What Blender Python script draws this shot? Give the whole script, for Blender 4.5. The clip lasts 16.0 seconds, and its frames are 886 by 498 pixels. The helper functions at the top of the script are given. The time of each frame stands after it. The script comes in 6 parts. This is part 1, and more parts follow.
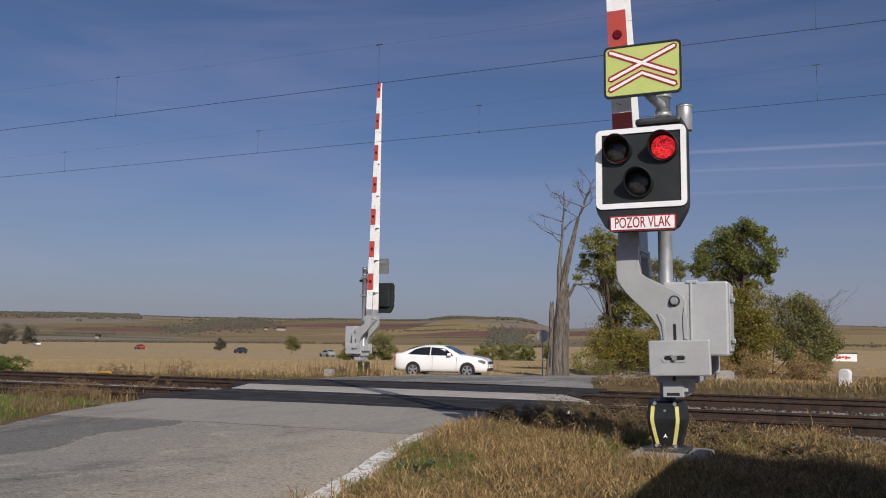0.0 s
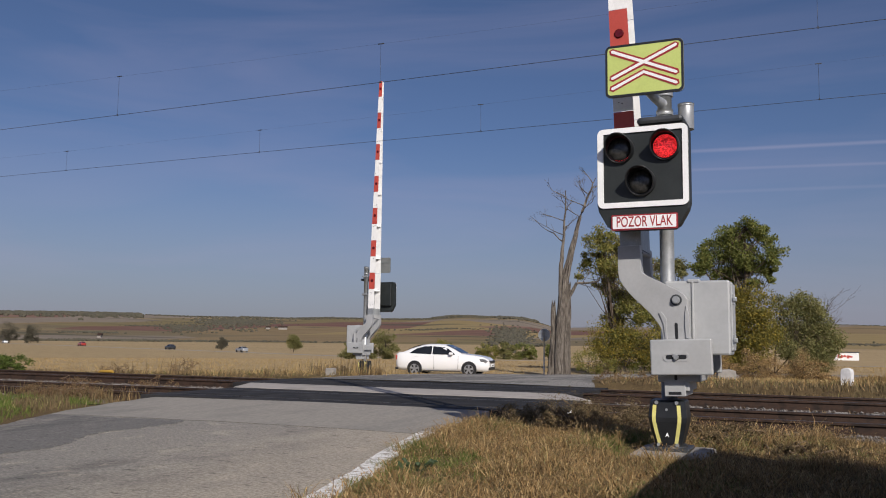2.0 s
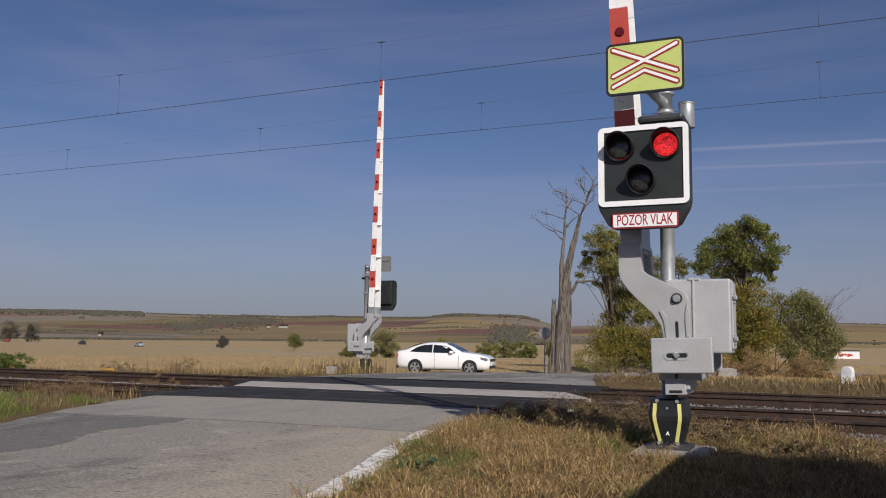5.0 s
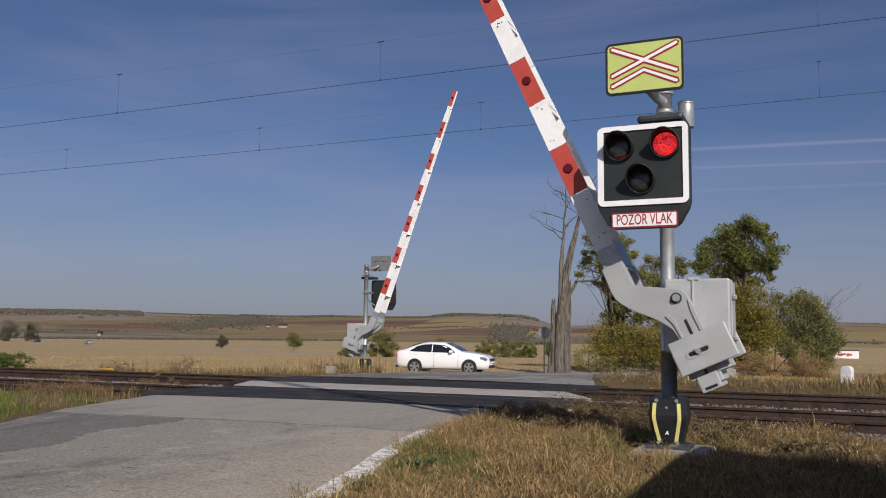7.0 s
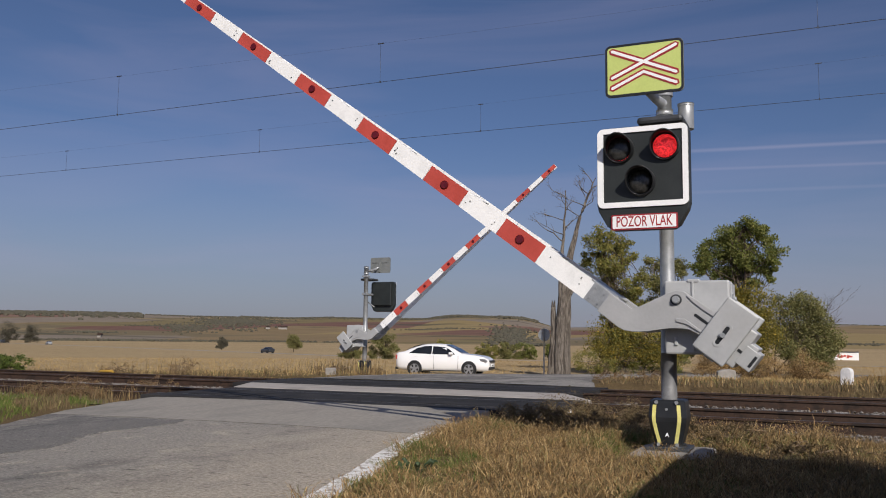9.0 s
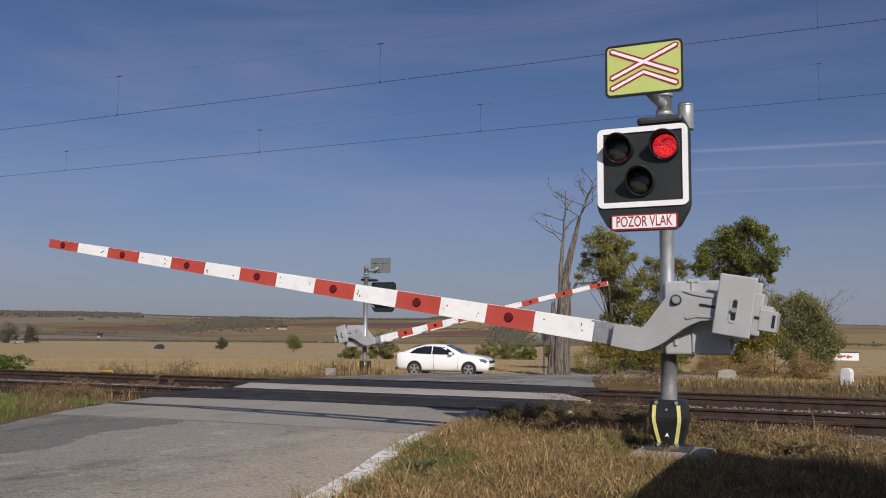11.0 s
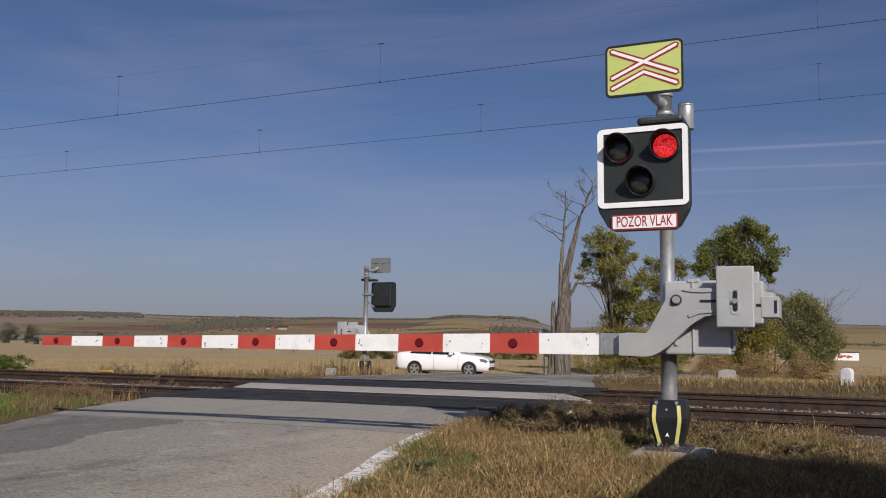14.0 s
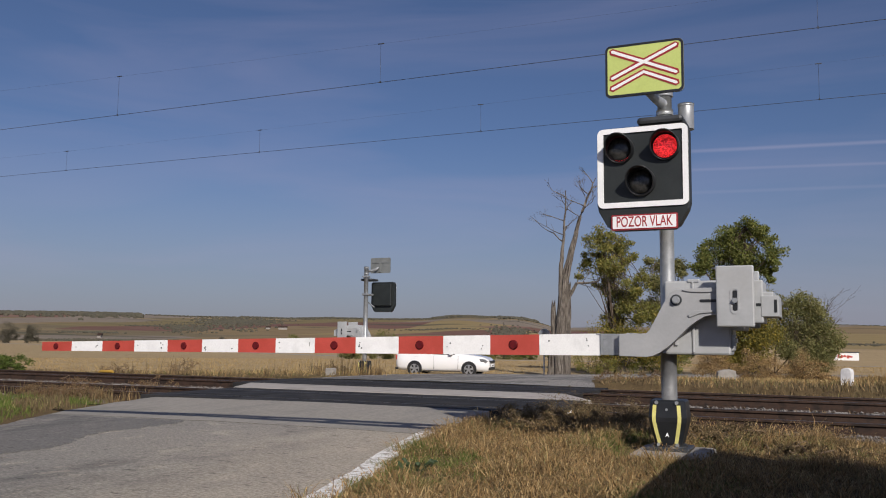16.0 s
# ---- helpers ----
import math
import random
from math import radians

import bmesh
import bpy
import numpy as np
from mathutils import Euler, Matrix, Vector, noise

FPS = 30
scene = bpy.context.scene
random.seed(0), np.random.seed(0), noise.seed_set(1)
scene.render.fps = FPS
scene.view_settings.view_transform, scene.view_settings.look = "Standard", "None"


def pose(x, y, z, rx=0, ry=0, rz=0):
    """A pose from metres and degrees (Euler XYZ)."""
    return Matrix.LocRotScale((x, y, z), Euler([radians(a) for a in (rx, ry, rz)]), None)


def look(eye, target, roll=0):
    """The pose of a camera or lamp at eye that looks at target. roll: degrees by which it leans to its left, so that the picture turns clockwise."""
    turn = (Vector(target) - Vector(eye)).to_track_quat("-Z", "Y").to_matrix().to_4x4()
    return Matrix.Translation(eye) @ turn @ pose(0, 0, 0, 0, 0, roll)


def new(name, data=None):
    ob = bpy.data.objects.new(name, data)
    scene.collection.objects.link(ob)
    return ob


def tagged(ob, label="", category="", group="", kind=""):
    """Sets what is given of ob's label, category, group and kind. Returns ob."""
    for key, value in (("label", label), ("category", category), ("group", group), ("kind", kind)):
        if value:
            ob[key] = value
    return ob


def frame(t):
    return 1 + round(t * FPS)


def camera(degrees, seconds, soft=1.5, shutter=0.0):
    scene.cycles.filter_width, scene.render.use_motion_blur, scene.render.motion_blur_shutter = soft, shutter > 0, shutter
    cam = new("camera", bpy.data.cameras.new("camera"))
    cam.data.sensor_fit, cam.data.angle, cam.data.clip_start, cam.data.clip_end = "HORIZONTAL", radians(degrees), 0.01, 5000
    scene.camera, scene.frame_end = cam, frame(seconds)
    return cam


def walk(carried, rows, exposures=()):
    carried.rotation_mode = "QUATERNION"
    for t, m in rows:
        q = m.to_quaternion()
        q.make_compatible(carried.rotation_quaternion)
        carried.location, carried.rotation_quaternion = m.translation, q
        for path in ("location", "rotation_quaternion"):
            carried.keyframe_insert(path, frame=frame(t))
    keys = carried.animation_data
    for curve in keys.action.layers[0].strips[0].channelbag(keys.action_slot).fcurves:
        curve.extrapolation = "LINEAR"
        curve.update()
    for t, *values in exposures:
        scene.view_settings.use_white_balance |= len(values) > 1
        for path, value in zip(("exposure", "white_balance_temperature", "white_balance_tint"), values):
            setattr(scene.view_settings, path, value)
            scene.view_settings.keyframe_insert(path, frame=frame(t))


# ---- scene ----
cam = camera(54.46, 16.0, soft=1.05)
EYE = Vector((0, 0, 1.0))


def aim(right, down):
    """The camera's pose: small turns from its resting view, in thousandths of a radian."""
    yaw, tilt = radians(23.852) + right / 1000, radians(6.016) + down / 1000
    way = Vector((-math.sin(yaw) * math.cos(tilt), math.cos(yaw) * math.cos(tilt), math.sin(tilt)))
    return look(EYE, EYE + way, 0.597)


# a tripod that settles a little while the clip runs
SWAY = [(0, -1.9, 1.1), (0.5, -1.0, 0.9), (1, -0.7, 0.3), (1.5, 0.1, 0.1), (2, 0, 0), (2.5, 0.2, -0.8),
        (3, 0.25, -1.0), (3.5, 0.7, -1.2), (4, 0.8, -1.6), (4.2, 0.75, -1.65), (6.3, 0.4, -2.1), (6.5, 0.3, -2.15),
        (7, 0.05, -2.3), (7.5, 0, -2.45), (8, 0, -2.1), (8.5, -0.1, -1.1), (9, -0.1, -0.25), (9.2, -0.15, -0.1),
        (11.3, -0.2, 0), (11.5, -0.2, 0), (12, 0, 0), (16, 0, 0)]
walk(cam, [(t, aim(a, b)) for t, a, b in SWAY], [(0, 0.03, 6500, 15), (16, 0.03, 6500, 15)])

# ---- light ----
SUN_ELEVATION, SUN_WAY = radians(32.3), Vector((0.66, -0.75, 0)).normalized()
world = bpy.data.worlds.new("sky")
scene.world = world
world.use_nodes = True
wn, wl = world.node_tree.nodes, world.node_tree.links
wn.clear()
sky = wn.new("ShaderNodeTexSky")
sky.sky_type, sky.sun_disc = "NISHITA", False
sky.sun_elevation, sky.sun_rotation = SUN_ELEVATION, math.atan2(SUN_WAY.x, SUN_WAY.y)
sky.altitude, sky.air_density, sky.dust_density, sky.ozone_density = 200, 0.9, 1.4, 6.4
# thin high cloud, drawn out along one direction
wtc = wn.new("ShaderNodeTexCoord")
wmap = wn.new("ShaderNodeMapping")
wmap.inputs["Rotation"].default_value = (0, 0, radians(20))
wmap.inputs["Scale"].default_value = (1.2, 1.6, 9.0)
wno = wn.new("ShaderNodeTexNoise")
wno.inputs["Scale"].default_value, wno.inputs["Detail"].default_value, wno.inputs["Distortion"].default_value = 1.6, 5, 0.6
wra = wn.new("ShaderNodeValToRGB")
wra.color_ramp.elements[0].position, wra.color_ramp.elements[0].color = 0.42, (0, 0, 0, 1)
wra.color_ramp.elements[1].position, wra.color_ramp.elements[1].color = 0.85, (0.26, 0.26, 0.26, 1)
wmix = wn.new("ShaderNodeMixRGB")
wmix.inputs["Color2"].default_value = (5.6, 5.7, 7.6, 1)
wbg, wout = wn.new("ShaderNodeBackground"), wn.new("ShaderNodeOutputWorld")
wbg.inputs["Strength"].default_value = 0.0625
wl.new(wtc.outputs["Generated"], wmap.inputs["Vector"])
wl.new(wmap.outputs["Vector"], wno.inputs["Vector"])
wl.new(wno.outputs["Fac"], wra.inputs["Fac"])
wl.new(wra.outputs["Color"], wmix.inputs["Fac"])
# a pale veil of haze low over the land, all round
wsep, wveil, wlow = wn.new("ShaderNodeSeparateXYZ"), wn.new("ShaderNodeMapRange"), wn.new("ShaderNodeMixRGB")
wveil.interpolation_type = "SMOOTHSTEP"
wveil.inputs["From Min"].default_value, wveil.inputs["From Max"].default_value = -0.02, 0.24
wveil.inputs["To Min"].default_value, wveil.inputs["To Max"].default_value = 0.62, 0.0
wlow.inputs["Color2"].default_value = (4.05, 4.65, 5.45, 1)
wl.new(wtc.outputs["Generated"], wsep.inputs["Vector"])
wl.new(wsep.outputs["Z"], wveil.inputs["Value"])
wl.new(wveil.outputs["Result"], wlow.inputs["Fac"])
wl.new(sky.outputs["Color"], wlow.inputs["Color1"])
wl.new(wlow.outputs["Color"], wmix.inputs["Color1"])
TRAILS = [((-0.0272, 0.2090, -0.9775), 0.0032, 0.2), ((-0.0336, 0.1878, -0.9816), 0.0026, 0.13), ((-0.0219, 0.1642, -0.9862), 0.003, 0.08)]
# three thin vapour trails, each on a great circle, fading out to one side
def trail(color, normal, width, strength):
    dot, size, line = wn.new("ShaderNodeVectorMath"), wn.new("ShaderNodeMath"), wn.new("ShaderNodeMapRange")
    dot.operation, size.operation, line.interpolation_type = "DOT_PRODUCT", "ABSOLUTE", "SMOOTHSTEP"
    dot.inputs[1].default_value = normal
    line.inputs["From Min"].default_value, line.inputs["From Max"].default_value = 0.0, width
    line.inputs["To Min"].default_value, line.inputs["To Max"].default_value = strength, 0.0
    side, fade, both, out = wn.new("ShaderNodeVectorMath"), wn.new("ShaderNodeMapRange"), wn.new("ShaderNodeMath"), wn.new("ShaderNodeMixRGB")
    side.operation, fade.interpolation_type, both.operation = "DOT_PRODUCT", "SMOOTHSTEP", "MULTIPLY"
    side.inputs[1].default_value = (0.12, 0.97, 0.22)
    fade.inputs["From Min"].default_value, fade.inputs["From Max"].default_value = 0.93, 0.985
    out.inputs["Color2"].default_value = (7.0, 7.2, 9.0, 1)
    for node in (dot, side):
        wl.new(wtc.outputs["Generated"], node.inputs[0])
    wl.new(dot.outputs["Value"], size.inputs[0])
    wl.new(size.outputs["Value"], line.inputs["Value"])
    wl.new(side.outputs["Value"], fade.inputs["Value"])
    wl.new(line.outputs["Result"], both.inputs[0])
    wl.new(fade.outputs["Result"], both.inputs[1])
    wl.new(both.outputs["Value"], out.inputs["Fac"])
    wl.new(color, out.inputs["Color1"])
    return out.outputs["Color"]


sky_color = wmix.outputs["Color"]
for normal, width, strength in TRAILS:
    sky_color = trail(sky_color, normal, width, strength)
wtone = wn.new("ShaderNodeMixRGB")
wtone.blend_type = "MULTIPLY"
wtone.inputs["Fac"].default_value, wtone.inputs["Color2"].default_value = 1.0, (1.07, 0.985, 1.0, 1)
wl.new(sky_color, wtone.inputs["Color1"])
wl.new(wtone.outputs["Color"], wbg.inputs["Color"])
wl.new(wbg.outputs["Background"], wout.inputs["Surface"])
sun = new("sun", bpy.data.lights.new("sun", "SUN"))
sun.data.energy, sun.data.angle, sun.data.color = 4.0, radians(0.55), (1.0, 0.945, 0.84)
sun.matrix_world = look(SUN_WAY * 50 + Vector((0, 0, 50 * math.tan(SUN_ELEVATION))), (0, 0, 0))


# ---- materials ----
def material(name, colors, rough=0.7, metal=0.0, scale=8.0, fine=90.0, bump=0.15, spread=(0.35, 0.68), spec=0.5,
             stretch=(1, 1, 1), grain=0.12, depth=0.004, each=0.0, coat=0.0):
    """A node material: colours mixed by a large noise, broken by a fine grain, with relief; each: how far pieces differ."""
    m = bpy.data.materials.new(name)
    m.use_nodes = True
    n, l = m.node_tree.nodes, m.node_tree.links
    b = n["Principled BSDF"]
    co = n.new("ShaderNodeTexCoord")
    mp = n.new("ShaderNodeMapping")
    mp.inputs["Scale"].default_value = stretch
    l.new(co.outputs["Object"], mp.inputs["Vector"])
    big, small = n.new("ShaderNodeTexNoise"), n.new("ShaderNodeTexNoise")
    for t, s, d in ((big, scale, 6), (small, fine, 3)):
        t.inputs["Scale"].default_value, t.inputs["Detail"].default_value = s, d
        l.new(mp.outputs["Vector"], t.inputs["Vector"])
    ramp = n.new("ShaderNodeValToRGB")
    el = ramp.color_ramp.elements
    while len(el) < len(colors):
        el.new(0.5)
    for i, c in enumerate(colors):
        el[i].position = spread[0] + (spread[1] - spread[0]) * i / max(1, len(colors) - 1)
        el[i].color = (*c, 1)
    l.new(big.outputs["Fac"], ramp.inputs["Fac"])
    hsv = n.new("ShaderNodeHueSaturation")
    l.new(ramp.outputs["Color"], hsv.inputs["Color"])
    rng = n.new("ShaderNodeMapRange")
    rng.inputs["From Min"].default_value, rng.inputs["From Max"].default_value = 0.25, 0.75
    rng.inputs["To Min"].default_value, rng.inputs["To Max"].default_value = 1 - grain, 1 + grain
    l.new(small.outputs["Fac"], rng.inputs["Value"])
    val = rng.outputs["Result"]
    if each:
        info, r2, mul = n.new("ShaderNodeObjectInfo"), n.new("ShaderNodeMapRange"), n.new("ShaderNodeMath")
        r2.inputs["To Min"].default_value, r2.inputs["To Max"].default_value = 1 - each, 1 + each
        mul.operation = "MULTIPLY"
        l.new(info.outputs["Random"], r2.inputs["Value"])
        l.new(r2.outputs["Result"], mul.inputs[0])
        l.new(val, mul.inputs[1])
        val = mul.outputs["Value"]
    l.new(val, hsv.inputs["Value"])
    l.new(hsv.outputs["Color"], b.inputs["Base Color"])
    b.inputs["Roughness"].default_value, b.inputs["Metallic"].default_value = rough, metal
    b.inputs["Specular IOR Level"].default_value = spec
    b.inputs["Coat Weight"].default_value = coat
    if bump:
        bp, add = n.new("ShaderNodeBump"), n.new("ShaderNodeMath")
        add.operation = "ADD"
        l.new(big.outputs["Fac"], add.inputs[0])
        l.new(small.outputs["Fac"], add.inputs[1])
        bp.inputs["Strength"].default_value, bp.inputs["Distance"].default_value = bump, depth
        l.new(add.outputs["Value"], bp.inputs["Height"])
        l.new(bp.outputs["Normal"], b.inputs["Normal"])
    return m


def islands(name, colors, rough=0.85, through_light=0.0):
    """Leaf and grass material: each loose piece takes its own colour from the list."""
    m = bpy.data.materials.new(name)
    m.use_nodes = True
    n, l = m.node_tree.nodes, m.node_tree.links
    b = n["Principled BSDF"]
    geo, ramp = n.new("ShaderNodeNewGeometry"), n.new("ShaderNodeValToRGB")
    el = ramp.color_ramp.elements
    while len(el) < len(colors):
        el.new(0.5)
    for i, c in enumerate(colors):
        el[i].position, el[i].color = i / (len(colors) - 1), (*c, 1)
    l.new(geo.outputs["Random Per Island"], ramp.inputs["Fac"])
    l.new(ramp.outputs["Color"], b.inputs["Base Color"])
    b.inputs["Roughness"].default_value = rough
    b.inputs["Specular IOR Level"].default_value = 0.25
    if through_light:
        tr, mix = n.new("ShaderNodeBsdfTranslucent"), n.new("ShaderNodeMixShader")
        l.new(ramp.outputs["Color"], tr.inputs["Color"])
        mix.inputs["Fac"].default_value = through_light
        l.new(b.outputs["BSDF"], mix.inputs[1])
        l.new(tr.outputs["BSDF"], mix.inputs[2])
        l.new(mix.outputs["Shader"], n["Material Output"].inputs["Surface"])
    return m


ZINC = material("galvanised_steel", [(0.36, 0.38, 0.39), (0.46, 0.48, 0.49)], 0.45, 0.6, 14, 160, 0.1)
# dull zinc, darkened further to stand for shade on the lower pole
SHADEZINC = material("dull_shaded_zinc", [(0.15, 0.155, 0.158), (0.21, 0.215, 0.22)], 0.6, 0.2, 12, 120, 0.1)
GREY = material("grey_painted_metal", [(0.38, 0.395, 0.40), (0.44, 0.455, 0.46), (0.41, 0.42, 0.42)], 0.45, 0.1, 2.5, 30, 0.03, grain=0.035)
CAST = material("grey_cast_arm", [(0.355, 0.365, 0.37), (0.42, 0.43, 0.435)], 0.5, 0.1, 3, 40, 0.05, grain=0.045)
DARKSTEEL = material("dark_steel", [(0.05, 0.055, 0.06), (0.09, 0.095, 0.10)], 0.5, 0.5, 9, 90, 0.1)
BLACK = material("black_plastic", [(0.012, 0.014, 0.016), (0.022, 0.024, 0.027)], 0.42, 0, 6, 150, 0.08)
FACE = material("signal_face", [(0.014, 0.018, 0.018), (0.022, 0.027, 0.027)], 0.5, 0, 5, 120, 0.05)
WHITE = material("white_sheeting", [(0.84, 0.86, 0.86), (0.90, 0.91, 0.91)], 0.45, 0, 5, 60, 0.05, grain=0.05)
BOOMWHITE = material("boom_white", [(0.80, 0.81, 0.80), (0.88, 0.89, 0.88), (0.85, 0.86, 0.85)], 0.45, 0, 7, 90, 0.06, grain=0.06, each=0.03)
BOOMRED = material("boom_red", [(0.45, 0.065, 0.045), (0.52, 0.08, 0.06)], 0.45, 0, 6, 90, 0.06, grain=0.08, each=0.05)
YELLOW = material("lime_yellow_sheeting", [(0.50, 0.59, 0.17), (0.55, 0.64, 0.20)], 0.4, 0, 4, 80, 0.04, grain=0.05)
SIGNRED = material("sign_red", [(0.29, 0.02, 0.028), (0.34, 0.026, 0.032)], 0.45, 0, 6, 80, 0.04)
STRIPE = material("yellow_stripe", [(0.72, 0.66, 0.20), (0.80, 0.75, 0.28)], 0.5, 0, 8, 80, 0.06)
REDLENS = material("dark_red_reflector", [(0.085, 0.006, 0.01), (0.13, 0.008, 0.012)], 0.15, 0, 30, 200, 0.05)
RAIL = material("rusty_rail", [(0.022, 0.014, 0.010), (0.056, 0.031, 0.020), (0.035, 0.022, 0.016)], 0.8, 0.2, 6, 80, 0.25)
RAILTOP = material("worn_rail_top", [(0.06, 0.052, 0.047), (0.10, 0.09, 0.082)], 0.5, 0.5, 8, 60, 0.05, stretch=(0.1, 1, 1))
RUBBER = material("black_crossing_panel", [(0.020, 0.020, 0.021), (0.042, 0.041, 0.041)], 0.85, 0, 2, 60, 0.3, each=0.12, spec=0.2)
PANEL = material("concrete_panel", [(0.30, 0.28, 0.25), (0.40, 0.37, 0.335), (0.35, 0.33, 0.30)], 0.85, 0, 1.5, 70, 0.25, each=0.06)


def worn_asphalt(name, dark, grey, pale, dusty=1.0):
    """Old asphalt: broad worn bands along the road, a pale dusty shoulder, loose grit and pits."""
    m = bpy.data.materials.new(name)
    m.use_nodes = True
    n, l = m.node_tree.nodes, m.node_tree.links
    b = n["Principled BSDF"]
    b.inputs["Roughness"].default_value, b.inputs["Specular IOR Level"].default_value = 0.95, 0.2
    co = n.new("ShaderNodeTexCoord")

    def tex(scale, detail, stretch=(1, 1, 1), turn=0.0, rough=0.55):
        mp, t = n.new("ShaderNodeMapping"), n.new("ShaderNodeTexNoise")
        mp.inputs["Scale"].default_value, mp.inputs["Rotation"].default_value = stretch, (0, 0, radians(turn))
        t.inputs["Scale"].default_value, t.inputs["Detail"].default_value, t.inputs["Roughness"].default_value = scale, detail, rough
        l.new(co.outputs["Object"], mp.inputs["Vector"])
        l.new(mp.outputs["Vector"], t.inputs["Vector"])
        return t.outputs["Fac"]

    def span(v, a, c, lo=0.0, hi=1.0):
        r = n.new("ShaderNodeMapRange")
        r.interpolation_type = "SMOOTHSTEP"
        for k, x in zip(("From Min", "From Max", "To Min", "To Max"), (a, c, lo, hi)):
            r.inputs[k].default_value = x
        l.new(v, r.inputs["Value"])
        return r.outputs["Result"]

    def calc(kind, a, c):
        x = n.new("ShaderNodeMath")
        x.operation = kind
        for k, v in enumerate((a, c)):
            if isinstance(v, float):
                x.inputs[k].default_value = v
            else:
                l.new(v, x.inputs[k])
        return x.outputs["Value"]

    def mix(fac, a, c):
        x = n.new("ShaderNodeMixRGB")
        l.new(fac, x.inputs["Fac"])
        for k, v in (("Color1", a), ("Color2", c)):
            if isinstance(v, tuple):
                x.inputs[k].default_value = (*v, 1)
            else:
                l.new(v, x.inputs[k])
        return x.outputs["Color"]

    col = mix(span(tex(0.42, 8, (1.0, 0.38, 1), -14, 0.68), 0.45, 0.55), dark, grey)
    sep = n.new("ShaderNodeSeparateXYZ")
    l.new(co.outputs["Object"], sep.inputs["Vector"])
    across = calc("ADD", calc("ADD", sep.outputs["X"], calc("MULTIPLY", sep.outputs["Y"], 0.22)), calc("MULTIPLY", tex(0.8, 6, (1, 0.5, 1), -12, 0.65), 2.4))
    col = mix(span(across, -7.0, -3.6, 0.7 * dusty, 0.0), col, dark)
    col = mix(span(across, -3.5, -0.9, 0.0, 0.85 * dusty), col, pale)
    col = mix(span(tex(2.6, 8, (1, 0.8, 1), 20, 0.75), 0.53, 0.64, 0.0, 0.6), col, pale)
    grit = span(tex(34, 6, rough=0.8), 0.32, 0.68, 0.62, 1.38)
    pits = span(tex(9, 5, (0.55, 1.2, 1), 5, 0.75), 0.58, 0.66, 1.0, 0.45)
    hsv = n.new("ShaderNodeHueSaturation")
    l.new(calc("MULTIPLY", grit, pits), hsv.inputs["Value"])
    l.new(col, hsv.inputs["Color"])
    l.new(hsv.outputs["Color"], b.inputs["Base Color"])
    bp = n.new("ShaderNodeBump")
    bp.inputs["Strength"].default_value, bp.inputs["Distance"].default_value = 0.7, 0.012
    l.new(calc("MULTIPLY", grit, pits), bp.inputs["Height"])
    l.new(bp.outputs["Normal"], b.inputs["Normal"])
    return m


ASPHALT = worn_asphalt("old_asphalt", (0.175, 0.170, 0.160), (0.315, 0.296, 0.262), (0.50, 0.445, 0.36))
FARASPHALT = worn_asphalt("far_asphalt", (0.17, 0.166, 0.158), (0.30, 0.287, 0.265), (0.40, 0.375, 0.335), 0.0)
PATCH = worn_asphalt("dark_asphalt_repair", (0.125, 0.122, 0.118), (0.20, 0.193, 0.18), (0.29, 0.272, 0.24), 0.0)
SIGNBACK = material("sign_back", [(0.19, 0.205, 0.20), (0.25, 0.265, 0.26)], 0.5, 0.3, 6, 60, 0.04)
APRON = material("smooth_asphalt_apron", [(0.25, 0.238, 0.212), (0.315, 0.295, 0.258), (0.27, 0.255, 0.228)], 0.95, 0, 0.8, 22, 0.6, spread=(0.35, 0.65), depth=0.012, stretch=(1.4, 0.35, 1), grain=0.18, spec=0.2)
PAINT = material("worn_road_paint", [(0.36, 0.33, 0.28), (0.66, 0.65, 0.61), (0.80, 0.79, 0.76)], 0.85, 0, 14, 60, 0.3, spread=(0.40, 0.52), grain=0.25)
CONCRETE = material("concrete", [(0.26, 0.245, 0.22), (0.36, 0.34, 0.31)], 0.9, 0, 5, 60, 0.4)
STONE = material("ballast_stone", [(0.14, 0.125, 0.11), (0.30, 0.28, 0.26), (0.22, 0.20, 0.18)], 0.9, 0, 9, 60, 0.4, spread=(0.3, 0.7))
BED = material("ballast_bed", [(0.07, 0.05, 0.035), (0.13, 0.105, 0.08), (0.18, 0.16, 0.14)], 0.95, 0, 4, 25, 0.7, depth=0.03)
WIRE = material("catenary_wire", [(0.05, 0.056, 0.07), (0.09, 0.096, 0.11)], 0.5, 0.5, 5, 50, 0)
BARK = material("grey_bark", [(0.05, 0.04, 0.032), (0.24, 0.21, 0.175), (0.09, 0.075, 0.06), (0.28, 0.25, 0.21)], 0.95, 0, 9, 40, 1.0, stretch=(1, 1, 0.10), depth=0.08, grain=0.2)
DARKBARK = material("brown_bark", [(0.06, 0.045, 0.03), (0.12, 0.09, 0.065)], 0.95, 0, 4, 30, 0.6, depth=0.02)
CARWHITE = material("white_car_paint", [(0.82, 0.83, 0.83), (0.86, 0.87, 0.87)], 0.25, 0, 1, 30, 0, grain=0.01, coat=0.8)
GLASS = material("dark_car_glass", [(0.01, 0.012, 0.014), (0.016, 0.018, 0.02)], 0.06, 0, 2, 30, 0, spec=0.8)
TYRE = material("tyre_rubber", [(0.014, 0.014, 0.015), (0.03, 0.03, 0.03)], 0.8, 0, 12, 90, 0.2)
ALLOY = material("alloy_rim", [(0.42, 0.43, 0.44), (0.52, 0.53, 0.54)], 0.35, 0.8, 8, 60, 0)
